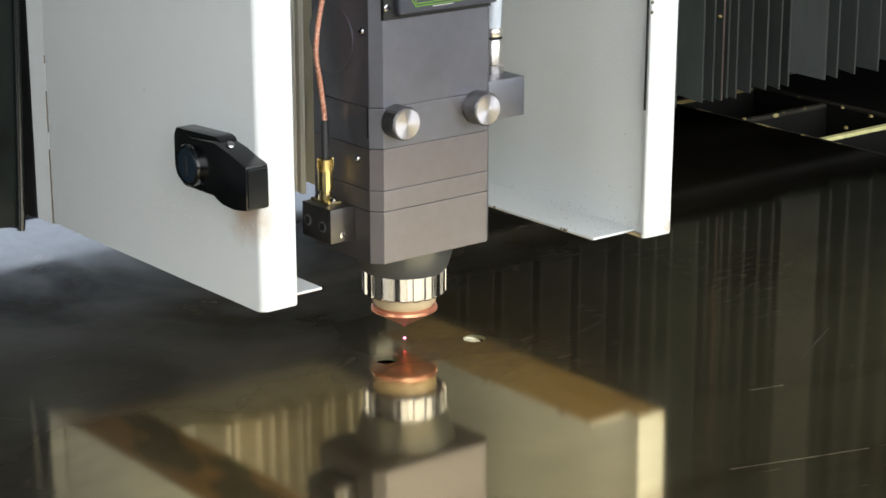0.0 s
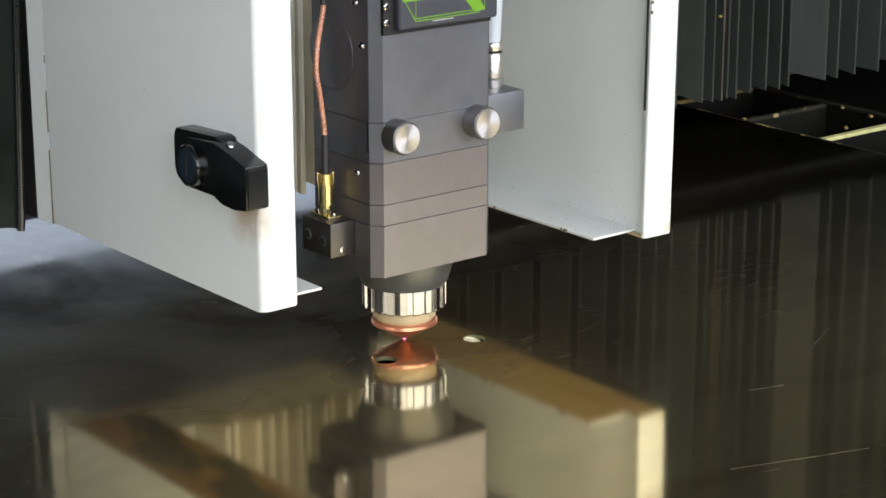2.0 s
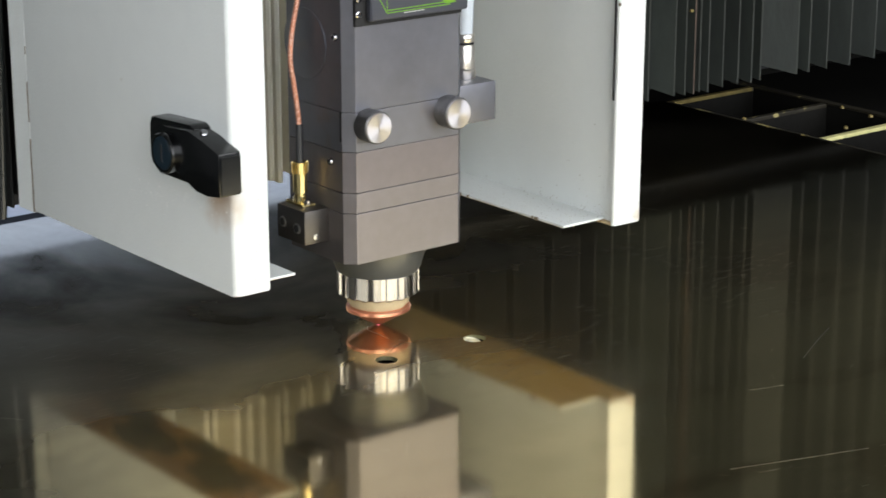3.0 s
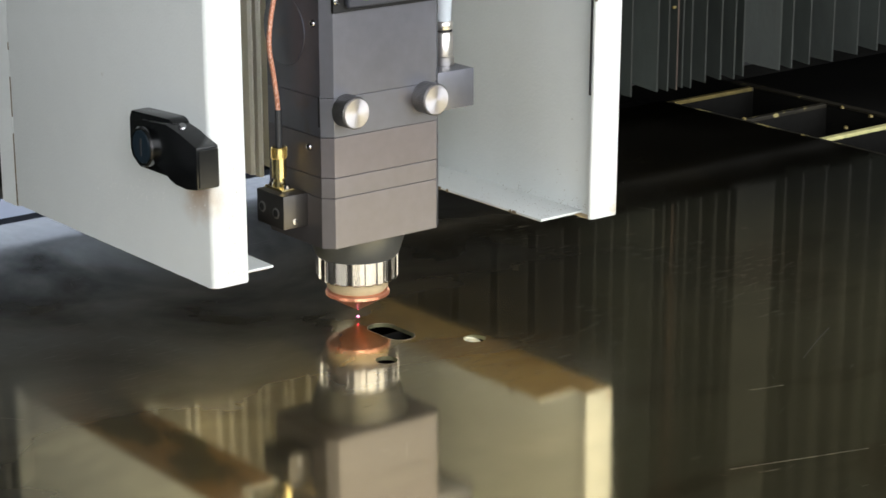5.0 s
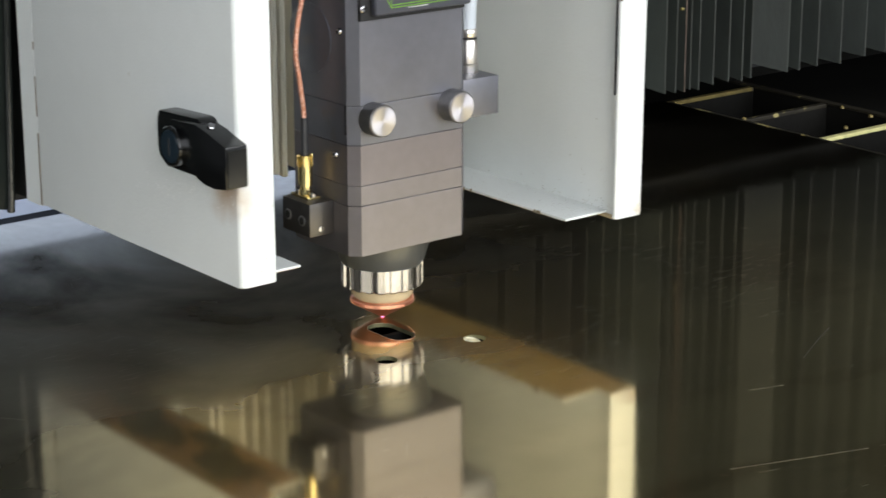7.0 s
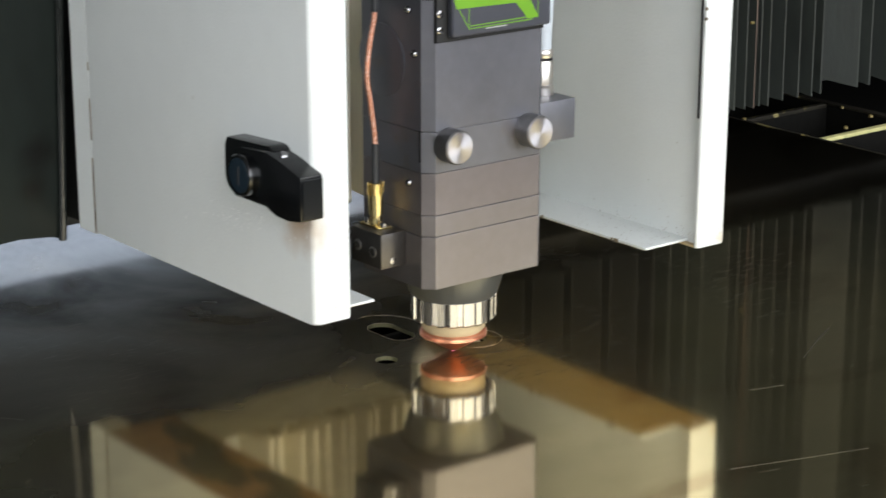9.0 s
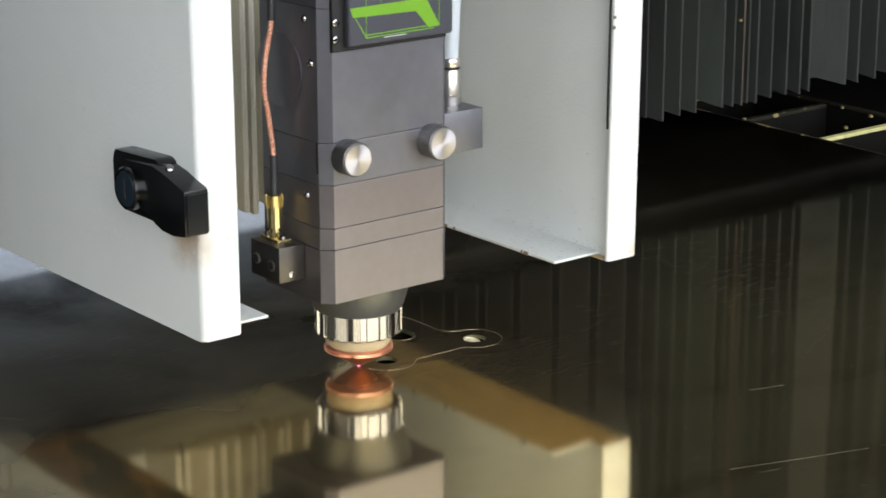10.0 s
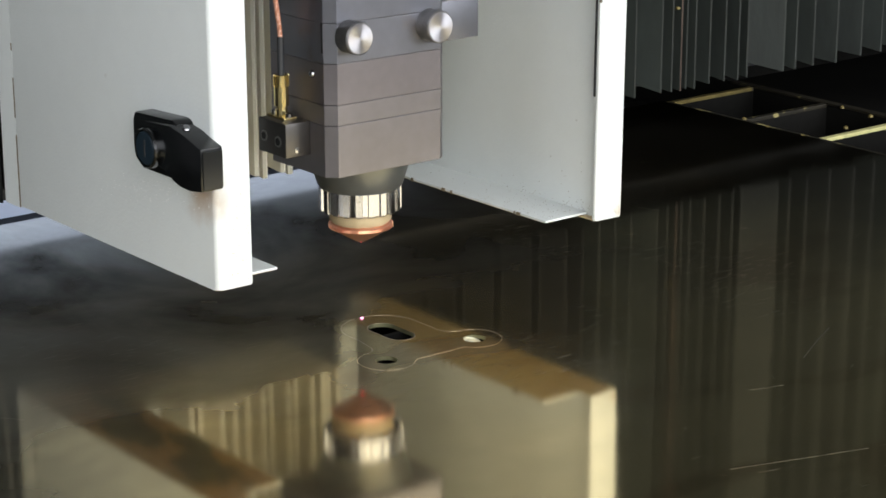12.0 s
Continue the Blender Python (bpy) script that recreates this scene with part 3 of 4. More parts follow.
left_panel = cover_panel("left_panel", -122.0, -102.8, -58.8, 127.3, 52.8, 264, -0.15, "white panel with a black latch", LEFT_WHITE, 2.4)
right_panel = cover_panel("right_panel", 105.4, 118.4, -61.4, 157.0, 47.4, 264, 0.6, "white panel with dust along its bottom lip", WHITE)
cover_panel("front_flange", 100.4, 118.6, -63.4, -60.8, 47.3, 264, 0.6, "", RIGHT_WHITE, owner=right_panel)
part("rear_strip", box(-121.9, -107, 127.8, 144, 51.4, 264, bevel=0.5), WHITE, left_panel, "stained white edge strip")
for z0, z1, y0 in ((52.3, 64.2, 126.5), (64.5, 90, 127.0), (98.7, 119.4, 127.2), (133.2, 137.1, 127.2)):
    part("seam", box(-122.2, -107, y0, 127.9, z0, z1, bevel=0.2), RUST, left_panel, "rusty broken seam")
part("bottom_lip", box(-104.5, -81.8, -47.2, 127, 52.9, 54.1, bevel=0.4), WHITE, left_panel)
part("bottom_lip", box(77.2, 106.5, -52.1, 127, 47.9, 49.2, bevel=0.4), WHITE, right_panel)
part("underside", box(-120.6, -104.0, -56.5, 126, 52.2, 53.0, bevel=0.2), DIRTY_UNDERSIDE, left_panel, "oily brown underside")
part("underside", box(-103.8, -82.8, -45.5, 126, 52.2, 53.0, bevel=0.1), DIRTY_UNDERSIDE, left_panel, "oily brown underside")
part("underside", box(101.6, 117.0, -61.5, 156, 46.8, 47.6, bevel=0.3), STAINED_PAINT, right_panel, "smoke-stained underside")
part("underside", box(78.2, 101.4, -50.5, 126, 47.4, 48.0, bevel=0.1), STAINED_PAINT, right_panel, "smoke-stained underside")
# unseen dark plate, added to cut the light bounced inside the cover
part("inner_liner", box(-102.7, -101.2, -40, 126, 54.6, 258, bevel=0.3), BEAM, left_panel, "unseen dark plate added to cut bounced light")
OIL = material("black_green_oil_stain", (0.10, 0.10, 0.055), 0.5, 0.0, 0.4, 60.0, 0.2, 300.0)
oil = random.Random(3)
for cx, cy, rx, ry, z in ((-104.5, 55, 12.5, 30, 52.1), (-92.0, 92, 8.5, 28, 52.1), (-102.5, -8, 11.0, 21, 52.1), (-90.5, 22, 7.0, 22, 52.1)):
    rim = []
    for k in range(24):
        a, q = k * math.pi / 12, oil.uniform(0.74, 1.08)
        rim.append((cx + rx * q * math.cos(a), cy + ry * q * math.sin(a)))
    part("oil_stain", prism(rim, z - 0.1, z + 0.2), OIL, left_panel, "dark oily stain")
part("gap", box(100.0, 100.6, -63.0, -61.9, 112, 260, turn=pose(0, 0, 0, 0, 0.6, 0)), SEAM, right_panel, "dark open joint")
bellows([-54, -49, -34, -27, -19, -8, -3, 8, 13, 24, 31, 35, 42], 79, 58.5, 258, [CREAM, CREAM_EDGE], 4, cover, 22.0, 1.5)
part("side_flap", prism([(-300, 44), (-190, 46.5), (-150, 48), (-134, 46.8), (-128.5, 44.8), (-121, 262), (-300, 262)], 153.0, 155.5, 0.4, "y"), FLAP, cover, "black-green oil-stained rubber flap")
part("flap_bead", tube([(-127.6, 151.6, 44.2), (-126.6, 151.6, 60), (-124.6, 151.6, 112), (-121.8, 151.6, 190), (-119.4, 151.6, 262)], 2.1, 16), FLAP_BEAD, cover, "glossy rounded rubber edge bead", smooth=True)
# white plates added out of view to bounce light onto the right panel
part("carriage_plate", box(-100, 50, 101, 148, 62, 258, bevel=2), WHITE, cover, "added white plate that bounces light inside the cover")
part("back_plate", box(87, 99, 141, 148, 60, 258, bevel=1), WHITE, cover, "narrow added white plate that bounces light")


def specks(name, spots, mat, owner, label):
    """Small flat flakes: centre, half sizes."""
    bm = bmesh.new()
    for x, y, z, a, b, c in spots:
        add_box(bm, x - a, x + a, y - b, y + b, z - c, z + c)
    ob = part(name, bm, mat, owner, label)
    ob["kind"] = "stuff"
    return ob


dirt = random.Random(11)
flakes = []
for i in range(70):
    y, z = -61 + abs(dirt.gauss(0, 38)), 49.4 + abs(dirt.gauss(0, 2.2 if i % 4 else 22))
    q = dirt.uniform(0.06, 0.24)
    flakes.append((105.35 + (z - 47) * 0.0105, y, z, 0.12, q * dirt.uniform(0.6, 1.6), q * dirt.uniform(0.5, 1.2)))
for i in range(120):
    q = dirt.uniform(0.08, 0.26)
    flakes.append((dirt.uniform(78, 105), -50 + abs(dirt.gauss(0, 45)), 49.2, q * dirt.uniform(0.5, 1.4), q, 0.08))
notches = [(77.3, y, 48.4, 0.4, h, 0.82) for y, h in ((-31, 1.5), (-28, 0.5), (24, 0.7), (31, 1.3), (58, 1.0))]
specks("chipped_edge", notches, RUST, right_panel, "dark chips in the lip's edge")
specks("dust_specks", flakes, DUST, right_panel, "grey dust specks")
chips = []
for i in range(70):
    q = dirt.uniform(0.1, 0.35)
    chips.append((-104.5 - min(abs(dirt.gauss(0, 6)), 14), -58.8, 55 + abs(dirt.gauss(0, 26)), q, 0.07, q * dirt.uniform(0.5, 1.5)))
for i in range(45):
    q = dirt.uniform(0.1, 0.3)
    chips.append((118 - min(abs(dirt.gauss(0, 4)), 16), -63.4, 49 + abs(dirt.gauss(0, 5)), q, 0.07, q))
specks("paint_chips", chips, material("stained_paint", (0.60, 0.58, 0.52), 0.7, 0.0, 0.3, 200.0), cover, "small stains and paint chips")


def low_domes(name, spots, mat, owner, label):
    """Small low domes on a panel that faces -x: place and radius."""
    bm = bmesh.new()
    for x, y, z, r in spots:
        tip = bm.verts.new(((x - r * 0.5) * MM, y * MM, z * MM))
        ring = [bm.verts.new(((x - r * 0.3 * k) * MM, (y + (1 - 0.42 * k) * r * math.cos(a)) * MM, (z + (1 - 0.42 * k) * r * math.sin(a)) * MM)) for k in (0, 1) for a in [i * math.pi / 4 for i in range(8)]]
        for i in range(8):
            j = (i + 1) % 8
            bm.faces.new((ring[i], ring[j], ring[8 + j], ring[8 + i]))
            bm.faces.new((ring[8 + i], ring[8 + j], tip))
    ob = part(name, bm, mat, owner, label)
    for p in ob.data.polygons:
        p.use_smooth = True
    ob["kind"] = "stuff"
    return ob


# small white domes stand in for the glints on the paint below the latch
glints = []
for i in range(230):
    y = min(max(dirt.gauss(-8, 27), -54), 95)
    glints.append((-122.0, y, 91.5 - (y + 20) * 0.16 + dirt.gauss(0, 3.6), dirt.uniform(0.16, 0.55)))
low_domes("paint_nibs", glints, material("white_glint_domes", (0.92, 0.93, 0.92), 0.08, 0.0, 0.05, 60.0, spec=1.0), left_panel, "white domes in place of glints below the latch")
# unseen half lid, added to shade the left of the cover's inside
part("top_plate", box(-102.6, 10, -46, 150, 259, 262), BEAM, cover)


def latch():
    base = part("latch", prism([(-6.6, 105.6), (-5.1, 109.5), (-5.1, 123.3), (-7.1, 127.5), (-39.6, 129.2), (-43.5, 127.8), (-43.5, 104.6), (-38.6, 101.9), (-13.0, 101.9)], -130.8, -120.4, 1.6, "x"), BLACK, left_panel, "black plastic swing-handle latch", smooth=True)
    bm = prism([(-20.9, 125.9), (-41.5, 127.5), (-51.4, 125.3), (-67.1, 121.4), (-67.1, 102.1), (-57.3, 100.6), (-48.4, 101.0), (-42.5, 102.9), (-40.1, 105.6), (-35.6, 106.6), (-19.9, 109.5)], -133.7, -122.2, 1.2, "x")
    part("wing", bm, BLACK, base, smooth=True)
    part("end_cap", prism([(-66.8, 120.2), (-67.7, 119.8), (-67.7, 103.2), (-66.8, 103.0)], -132.6, -122.8, 0, "x"), BLACK_GLOSS, base, "glossy black end cap")
    lock = facing(-130.8, -25.3, 114.5, (-1, 0.0, 0.0))
    part("lock_ring", lathe([(0, 0), (9.3, 0), (9.3, 5.0), (8.7, 5.8), (7.9, 5.8), (7.9, 5.2), (0, 5.5)], 40, lock), DARK_CHROME, base, "dark chrome lock bezel", smooth=True)
    part("lock_core", lathe([(0, 0), (7.5, 0), (7.6, 5.6), (7.2, 6.0), (0, 6.0)], 32, lock), BLUE_BLACK, base, "dark blue key cylinder", smooth=True)
    part("key_slot", box(-137.0, -136.7, -26.0, -24.6, 110.5, 118.4), SLEEVE, base)
    part("screw", lathe([(0, 0), (1.8, 0), (1.8, 0.5), (1.2, 0.9), (0, 0.9)], 16, facing(-128.3, -47.5, 126.5, (-0.25, -0.75, 1))), STEEL, base)


latch()

for x, z in ((101.7, 159.8), (101.9, 164.6)):
    part("rivet", lathe([(0, 0), (0.9, 0), (0.8, 0.5), (0, 0.7)], 12, facing(x, -63.3, z, (0, -1, 0))), RUST, right_panel, "small dark rivet")

# ---- the laser cutting head ----
head = thing("laser_cutter", "dark anodised laser cutting head with copper nozzle and steel knobs", "laser head")
HX0, HX1, HY0, HY1, CH = -39.7, 31.3, -31.3, 22.5, 4.8


def body_outline(grow=0.0):
    x0, x1, y0, y1 = HX0 - grow, HX1 + grow, HY0 - grow, HY1 + grow
    return [(x0 + CH, y0), (x1 - CH, y0), (x1, y0 + CH), (x1, y1 - CH), (x1 - CH, y1), (x0 + CH, y1), (x0, y1 - CH), (x0, y0 + CH)]


part("core", prism(body_outline(-0.8), 53, 204), SEAM, head)
LEVELS = (51.9, 77.2, 87.2, 107.0, 126.2, 186.0, 205)
for i, (z0, z1) in enumerate(zip(LEVELS, LEVELS[1:])):
    mat = ANODISED_WARM if i == 2 else ANODISED_ROSE if i < 2 else ANODISED
    part("body_block", prism(body_outline(), z0 + 0.15, z1 - 0.15, 0.25), mat, head)
# drawer slot cover and screws on the side
part("drawer_front", box(-39.95, -36, -26.3, -25.0, 112, 126.4, bevel=0.2), SEAM, head)
for y, z in ((-22.0, 161.3), (-17.4, 101.0), (-17.5, 180.5)):
    part("screw", lathe([(0, 0), (1.9, 0), (1.9, 0.5), (1.7, 1.1), (1.2, 1.7), (0.7, 1.9), (0.5, 1.2), (0, 1.2)], 20, facing(HX0 + 0.2, y, z, (-1, 0, 0))), STEEL, head, smooth=True)
part("cover_disc", lathe([(0, 0), (17, 0), (17, 0.5), (16.4, 0.7), (0, 0.7)], 48, facing(HX0 - 0.02, 2, 155, (-1, 0, 0))), ANODISED, head, smooth=True)
# display plate
part("plate_backing", box(-36.0, 26.6, -33.4, -31.2, 167.0, 205, bevel=0.4), SEAM, head)
plate = part("label_plate", box(-30.2, 27.6, -37.6, -33.2, 169.2, 204, bevel=1.8, segments=3), LABEL, head, "slate grey plate with lime green line drawing", smooth=True)


def print_shape(points, mat, name="print"):
    return part(name, prism(points, -37.72, -37.5, 0, "y"), mat, plate)


def print_line(a, b, w=0.45):
    d = Vector((b[0] - a[0], b[1] - a[1]))
    n = Vector((-d.y, d.x)).normalized() * w / 2
    return print_shape([(a[0] - n.x, a[1] - n.y), (b[0] - n.x, b[1] - n.y), (b[0] + n.x, b[1] + n.y), (a[0] + n.x, a[1] + n.y)], GREEN, "green_line")


print_shape([(-29.5, 186.4), (11.9, 186.8), (9.5, 181.4), (-28.1, 182.2)], GREEN, "green_bar")
print_shape([(5.9, 181.7), (11.9, 186.8), (19.7, 173.6), (13.3, 173.4)], GREEN, "green_bar")
print_line((-29.3, 186.0), (-20.9, 172.6))
print_line((-20.9, 172.6), (16.3, 172.9))
print_line((-20.5, 173.8), (13.7, 174.2))
print_line((-20.9, 172.6), (-20.9, 196), 0.35)
print_line((19.3, 174.4), (19.3, 196), 0.35)
print_line((-12.7, 187), (-12.7, 200), 0.3)
print_shape([(-26.2, 193), (-22.7, 194.5), (-26.2, 190.5)], GREEN, "green_mark")
print_shape([(-11.2, 172.0), (0.8, 172.1), (0.8, 171.7), (-11.2, 171.6)], PALE, "pale_writing_bar")
for z in (172.8, 180.2):
    part("screw", lathe([(0, 0), (1.7, 0), (1.7, 1.0), (1.1, 1.3), (0.6, 0.7), (0, 0.7)], 20, facing(-34.6, -33.3, z, (0, -1, 0))), STEEL, head, smooth=True)
# knobs
for x in (-28.6, 19.1):
    knob = part("knob", gear(7.9, 0.35, 44, 0, 9.4, 0.55, 0.3, facing(x, HY0 + 0.2, 119.8, (0, -1, 0))), KNURL, head, "knurled steel thumb knob")
    face = part("knob_face", lathe([(0, 9.2), (7.3, 9.2), (7.3, 9.6), (7.0, 9.95), (0, 9.95)], 48), SPUN, knob, "spun bright steel face", smooth=True)
    face.matrix_basis = facing(x, HY0 + 0.2, 119.8, (0, -1, 0))
# throat cone, lock ring, ceramic and nozzle
part("throat_cone", lathe([(0, 52.6), (25.5, 52.6), (25.2, 50), (23.2, 44), (21.6, 38.5), (20.2, 36.4), (0, 36.4)], 64), CONE_GREY, head, "grey turned cone", smooth=True)
part("lock_ring", gear(20.6, 1.1, 20, 24.6, 37.2, 0.6, 0.7, pose(0, 0, 0, 0, 0, 7)), STEEL, head, "fluted polished steel lock ring")
part("ceramic_ring", lathe([(0, 25.5), (15.6, 25.5), (15.9, 24), (15.5, 20), (13.6, 17.6), (0, 17.6)], 64), CERAMIC, head, "cream ceramic insulator ring", smooth=True)
nozzle = part("nozzle", lathe([(0, 18.0), (14.4, 18.0), (15.2, 17.4), (15.4, 15.4), (14.4, 14.8), (9.0, 11.4), (3.0, 8.0), (1.9, 7.4), (0.9, 7.2), (0, 7.5)], 64), COPPER, head, "copper cone nozzle", smooth=True)
part("nozzle_rim", gear(16.2, 0.6, 84, 15.4, 17.5, 0.55, 0.3), COPPER_RIM, nozzle, "knurled copper rim")
part("pilot_glow", lathe([(0, 6.7), (0.45, 6.7), (0.55, 7.3), (0, 7.3)], 16), RED, nozzle, "red pilot light in the nozzle mouth")
# sensor cable block
block = part("sensor_block", box(-54.0, HX0 + 0.1, -15.0, 8.2, 61.2, 77.8, bevel=0.8), DARK_ANODISED, head, "small dark connector block", smooth=True)
for y, z in ((-8.6, 68.5), (3.2, 69.5)):
    part("bolt_rim", lathe([(0, 0), (2.7, 0), (2.7, 0.2), (2.3, 0.4), (0, 0.4)], 20, facing(-54.0, y, z, (-1, 0, 0))), KNURL, block, "worn bolt seat", smooth=True)
    part("bolt_hole", lathe([(0, 0.3), (1.9, 0.3), (1.9, 0.5), (1.5, 0.45), (0, 0.45)], 20, facing(-54.0, y, z, (-1, 0, 0))), SEAM, block)
part("set_screw", lathe([(0, 0), (1.5, 0), (1.5, 0.4), (0, 0.5)], 16, facing(-47.6, -15.0, 64.6, (0, -1, 0))), STEEL, block)
GX, GY = -46.2, -0.5
part("flange", box(GX - 3.6, GX + 3.6, GY - 7.6, GY + 7.6, 77.7, 79.0, bevel=0.3), BRASS, block, "gold-plated flange")
for dy in (-6.0, 6.0):
    part("flange_screw", lathe([(0, 79), (1.7, 79), (1.7, 80.6), (1.2, 81.1), (0, 81.1)], 18, pose(GX * MM, (GY + dy) * MM, 0)), STEEL, block, smooth=True)
conn = part("connector", lathe([(0, 79), (3.0, 79), (3.0, 82.2), (2.4, 82.4), (2.4, 83.4), (3.6, 83.6), (3.6, 93.2), (3.2, 93.6), (0, 93.6)], 12, pose(GX * MM, GY * MM, 0)), BRASS, head, "gold-plated coaxial connector")
part("connector_nut", gear(3.95, 0.3, 24, 93.2, 98.8, 0.5, 0.3, pose(GX * MM, GY * MM, 0)), BRASS, conn)
part("cable_sleeve", tube([(GX, GY, 98.5), (GX, GY, 106), (GX + 0.1, GY, 117)], 1.75), SLEEVE, head, "black heat-shrink sleeve", smooth=True)
part("cable", tube([(GX + 0.1, GY, 116), (GX - 0.6, GY, 124), (GX - 2.6, GY, 138), (GX - 4.2, GY, 149), (GX - 2.8, GY, 162), (GX + 0.0, GY, 174), (GX + 0.6, GY, 179)], 1.25), BRAID, head, "copper-coloured braided sensor cable", smooth=True)
part("cable_sleeve", tube([(GX + 0.5, GY, 178), (GX + 0.8, GY, 188), (GX + 1.0, GY, 205)], 1.7), SLEEVE, head, smooth=True)
# gas inlet block with its fitting and hose
inlet = part("inlet_block", box(HX1 - 0.1, 63.4, -15.0, 16.0, 106.4, 126.0, bevel=0.5), ANODISED, head, "dark gas inlet block", smooth=True)
PX, PY = 55.8, 0.5
part("hose_fitting", lathe([(0, 125.8), (5.3, 125.8), (5.5, 126.3), (5.5, 130.2), (5.1, 130.7), (4.7, 131.2), (5.0, 131.6), (5.0, 142.6), (4.8, 142.9), (4.3, 143.0), (4.3, 144.4), (4.8, 144.5), (5.0, 144.8), (5.0, 147.4), (4.6, 148.2), (4.3, 148.6), (0, 148.6)], 28, pose(PX * MM, PY * MM, 0)), NICKEL, inlet, "nickel-plated push-in hose fitting", smooth=True)
part("seal_ring", lathe([(4.2, 143.1), (4.65, 143.2), (4.65, 144.2), (4.2, 144.3)], 28, pose(PX * MM, PY * MM, 0)), SEAM, inlet, "black rubber seal ring", smooth=True)
part("hose", tube([(PX, PY, 148), (PX + 0.8, PY, 165), (PX + 2.0, PY, 185), (PX + 3, PY, 205)], 4.1, 16), HOSE, inlet, "milky white gas hose", smooth=True)

# ---- the laser's spot on the sheet ----
spot = solid("laser_spot", lathe([(0, 0.02), (0.8, 0.02), (0.9, 0.15), (0.6, 0.5), (0, 0.7)], 20), PINK, "small pink-violet laser spot on the steel sheet", "laser spot", smooth=True)

# ---- sparks that shoot away over the sheet ----
SPARK = glow("white_hot_spark", (1.0, 0.70, 0.58), 2.2)
SPARK_RED = glow("red_hot_spark", (1.0, 0.52, 0.50), 1.3)
SPARK_DIM = glow("dying_spark", (1.0, 0.5, 0.4), 0.35)
SPARK_SHOWER = glow("orange_spark_shower", (1.0, 0.30, 0.06), 60.0)
SPARK_ORANGE = glow("orange_hot_spark", (1.0, 0.38, 0.10), 2.2)
sparks = []
for pts, radius, mat, label in (
        ([(167.1, -77.0, 26.1), (179.5, -85.5, 27.0), (191.6, -93.8, 27.0)], 0.14, SPARK_RED, "red-hot spark streak over the sheet"),
        ([(191.6, -93.8, 27.0), (205.6, -102.4, 24.9), (216.2, -108.3, 22.5), (235.2, -118.4, 16.5)], 0.2, SPARK, "white-hot curved spark streak over the sheet"),
        ([(155.3, -114.2, 0.5), (170.5, -129.1, 0.5), (189.1, -145.0, 0.5)], 0.08, SPARK_RED, "thin red-hot spark streak over the sheet"),
        ([(191.6, -93.8, 27.0), (200.3, -99.4, 24.6), (210.9, -105.3, 20.7), (224.5, -112.4, 15.9)], 0.1, SPARK_DIM, "faint branching spark streak over the sheet"),
        ([(191.6, -93.8, 27.0), (193.5, -96.6, 28.5), (196.3, -98.5, 29.0), (204.1, -101.1, 28.0)], 0.08, SPARK_DIM, "faint branching spark streak over the sheet"),
        ([(-14.0, 31.0, -9.0), (-6.0, 33.0, -13.0), (2.0, 34.0, -19.0)], 1.5, SPARK_SHOWER, "orange spark shower under the cutting point"),
        ([(27.6, 49.9, -14.0), (26.3, 43.4, -14.0), (25.0, 36.8, -14.0)], 0.75, SPARK, "white-hot spark falling below the slot"),
        ([(17.9, 50.6, -14.0), (20.5, 52.2, -14.0), (23.0, 53.5, -14.0)], 0.55, SPARK, "white-hot spark falling below the slot"),
        ([(17.2, 36.1, -14.0), (19.0, 37.0, -14.0), (21.0, 37.7, -14.0)], 0.6, SPARK_ORANGE, "orange glowing spark falling below the slot"),
        ([(19.5, 45.0, -14.0), (22.5, 47.5, -14.0), (25.5, 50.0, -14.0)], 0.22, SPARK_ORANGE, "orange glowing spark falling below the slot")):
    sparks.append(solid("spark", tube(pts, radius, 8, 4), mat, label, "spark", "flying sparks"))


# ---- the cut line, one short burr after another ----
def outline_points():
    """Round the part clockwise from its start, as (x, y)."""
    pts = []

    def arc(cx, cy, r, a0, a1):
        n = max(2, int(abs(a1 - a0) * math.pi / 180 * r / 3.0))
        for i in range(n + 1):
            a = radians(a0 + (a1 - a0) * i / n)
            pts.append((cx + r * math.cos(a), cy + r * math.sin(a)))

    arc(0.4, 19.3, 20.6, 86, 0)
    pts.extend([(21.0, 10.8), (20.8, 1.6)])
    arc(30.8, 1.0, 10.0, 185, 252)
    arc(26.8, -21.6, 13.7, 86, -148)
    pts.extend([(8.0, -28.6), (-2.6, -28.6), (-14.0, -28.4)])
    arc(-26.8, -21.0, 14.0, -60, -268)
    arc(-29.6, 0.6, 8.4, -82, 10)
    arc(0.4, 19.3, 20.4, 196, 96)
    return pts


def passing(p, t0, t1):
    """The time between t0 and t1 at which the nozzle comes nearest to p."""
    best = (1e9, t0)
    for (ta, xa, ya, _), (tb, xb, yb, _) in zip(TRAVEL, TRAVEL[1:]):
        for k in range(10):
            t = ta + (tb - ta) * k / 10
            if t0 <= t <= t1:
                best = min(best, (math.dist(p, (xa + (xb - xa) * k / 10, ya + (yb - ya) * k / 10)), t))
    return best[1]


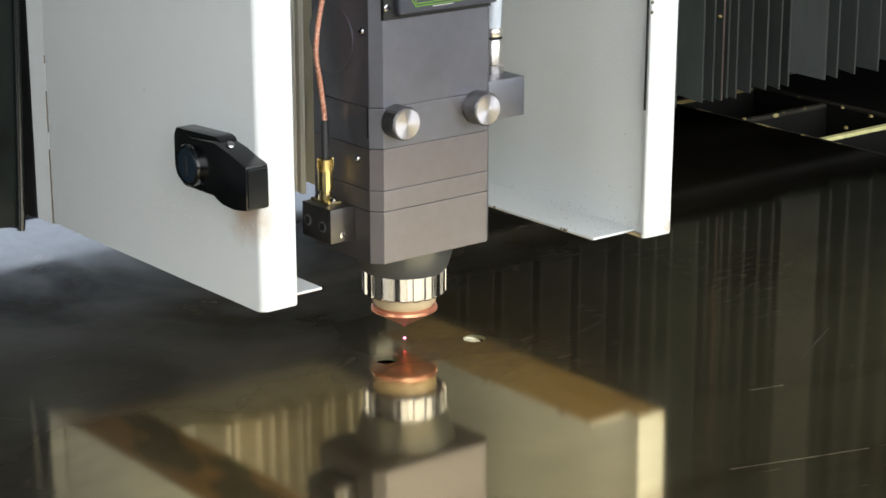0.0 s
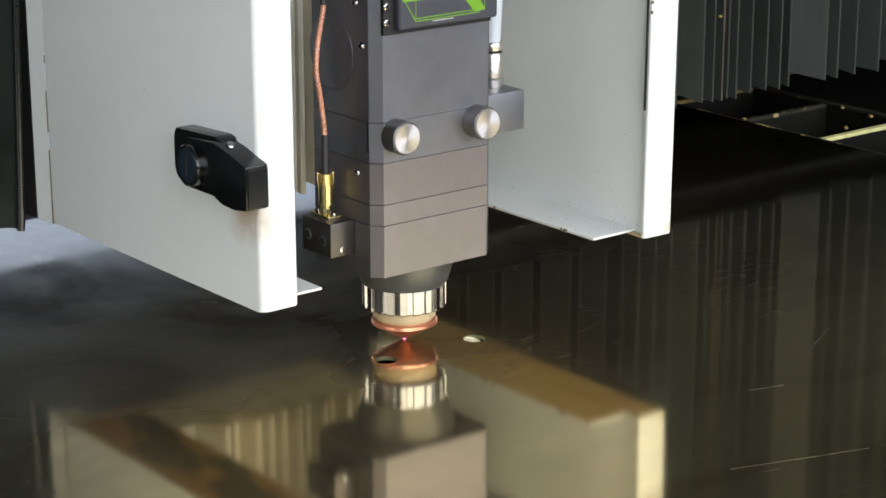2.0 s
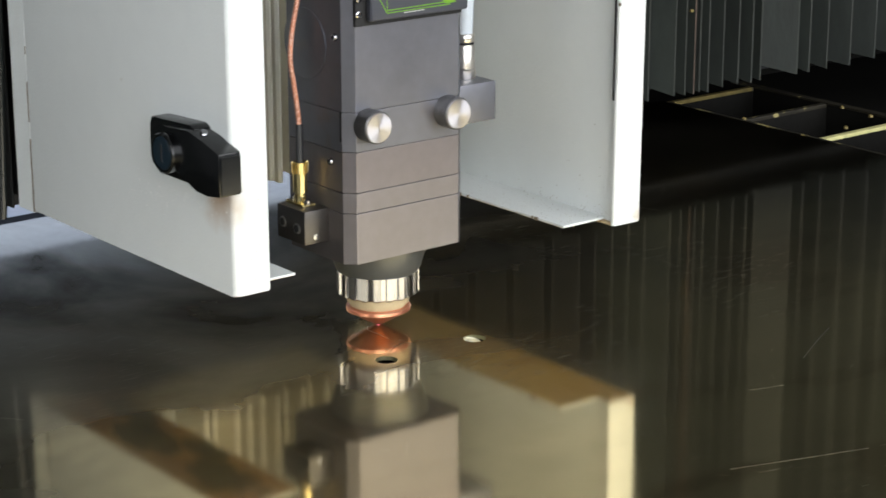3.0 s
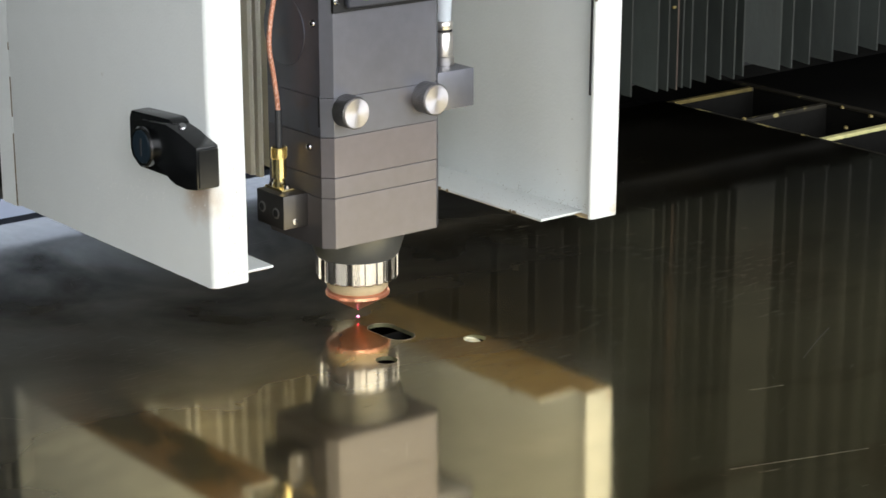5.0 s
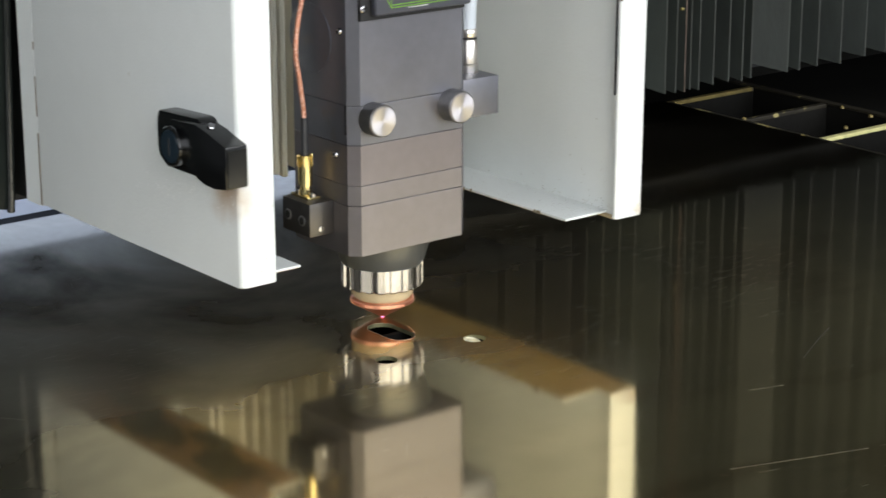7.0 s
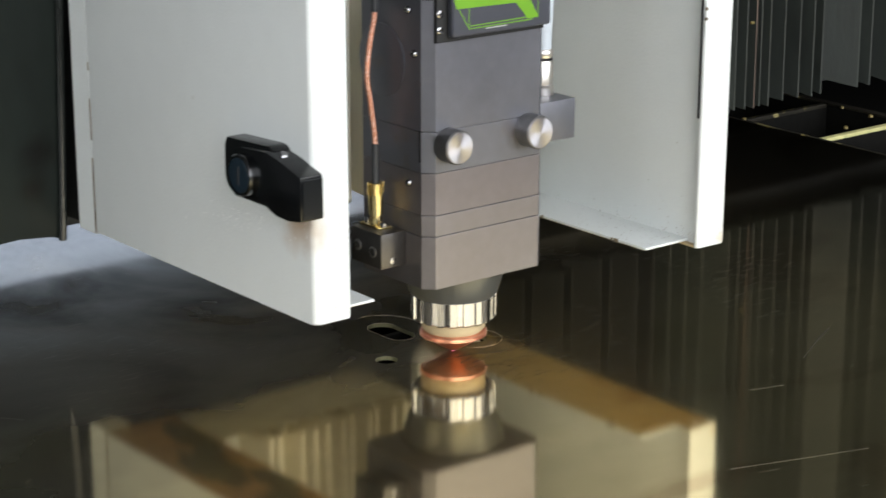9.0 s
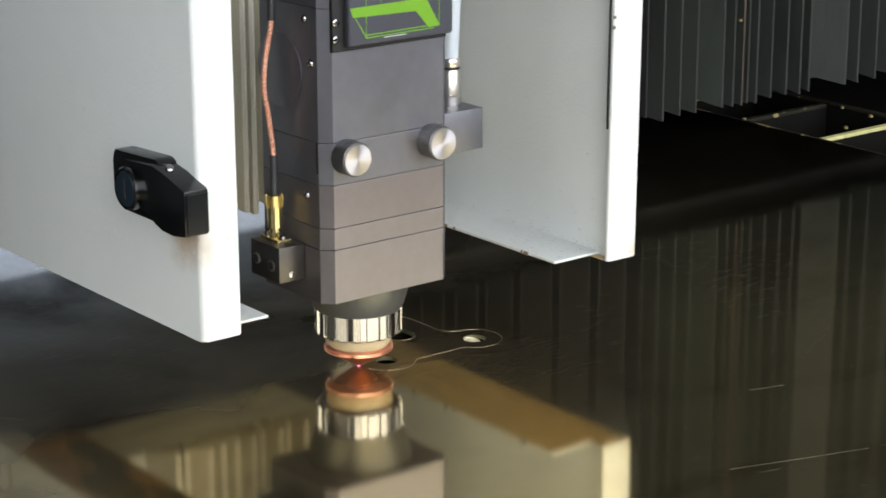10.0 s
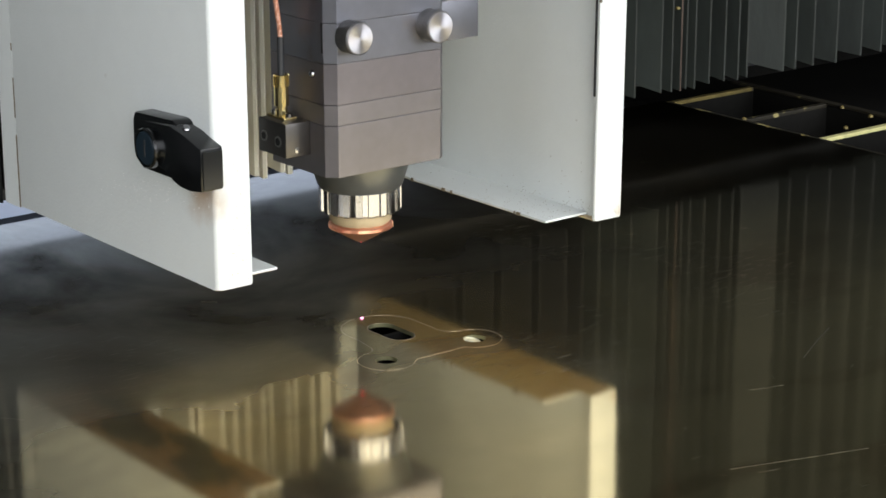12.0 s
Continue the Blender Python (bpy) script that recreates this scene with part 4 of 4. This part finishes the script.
def burr(a, b, width):
    mid = ((a[0] + b[0]) / 2, (a[1] + b[1]) / 2)
    ang = math.degrees(math.atan2(b[1] - a[1], b[0] - a[0]))
    length = math.dist(a, b) + 0.15
    bm = box(-length / 2, length / 2, -width / 2, width / 2, -0.12, 0.0)
    ob = solid("cut_burr", bm, BURR, "thin bright burr along the cut line", "cut burr", "burrs of the cut line")
    return ob, mid, ang


burrs = []
line = outline_points()
for i, (a, b) in enumerate(zip(line, line[1:])):
    if math.dist(a, b) > 0.3:
        first, last = (6.6, 8.8) if i < 30 else (8.3, 11.4)
        burrs.append((*burr(a, b, 0.22), passing(b, first, last) + 0.05))
loop = stadium(SLOT[0], SLOT[1], SLOT[2] + 0.2, SLOT[3], 12)
for a, b in zip(loop, loop[1:]):
    if math.dist(a, b) > 0.2:
        burrs.append((*burr(a, b, 0.26), passing(b, 2.35, 3.9) + 0.05))


def motions():
    mm = [(t, x * MM, y * MM, z * MM) for t, x, y, z in TRAVEL]
    walk(gantry, [(t, pose(0, y, 0)) for t, x, y, z in mm])
    walk(cover, [(t, pose(x, y, 0)) for t, x, y, z in mm])
    walk(head, [(t, pose(x, y, z)) for t, x, y, z in mm])
    walk(spot, [(t, pose(x, y, 0)) for t, x, y, z in mm])
    walk(slot_slug, [(0.0, pose(0, 0, 0)), (3.9, pose(0, 0, 0)), (4.0, pose(0, 0, -0.03, 6)), (4.2, pose(0, 0, -0.307, 0)), (12.0, pose(0, 0, -0.307, 0))])
    for ob in sparks:
        flight = [(0.0, pose(-0.3, 0.05, -0.2)), (10.93, pose(-0.3, 0.05, -0.2)), (10.98, pose(-0.004, 0, 0)), (11.02, pose(0.004, 0, 0)), (11.07, pose(0.45, -0.1, -0.2))]
        walk(ob, [*flight, (12.0, pose(0.45, -0.1, -0.2))])
    for ob, (x, y), ang, when in burrs:
        down, up = pose(x * MM, y * MM, -0.0003, 0, 0, ang), pose(x * MM, y * MM, 0.00004, 0, 0, ang)
        walk(ob, [(0.0, down), (when - 0.05, down), (when + 0.05, up), (12.0, up)])


motions()
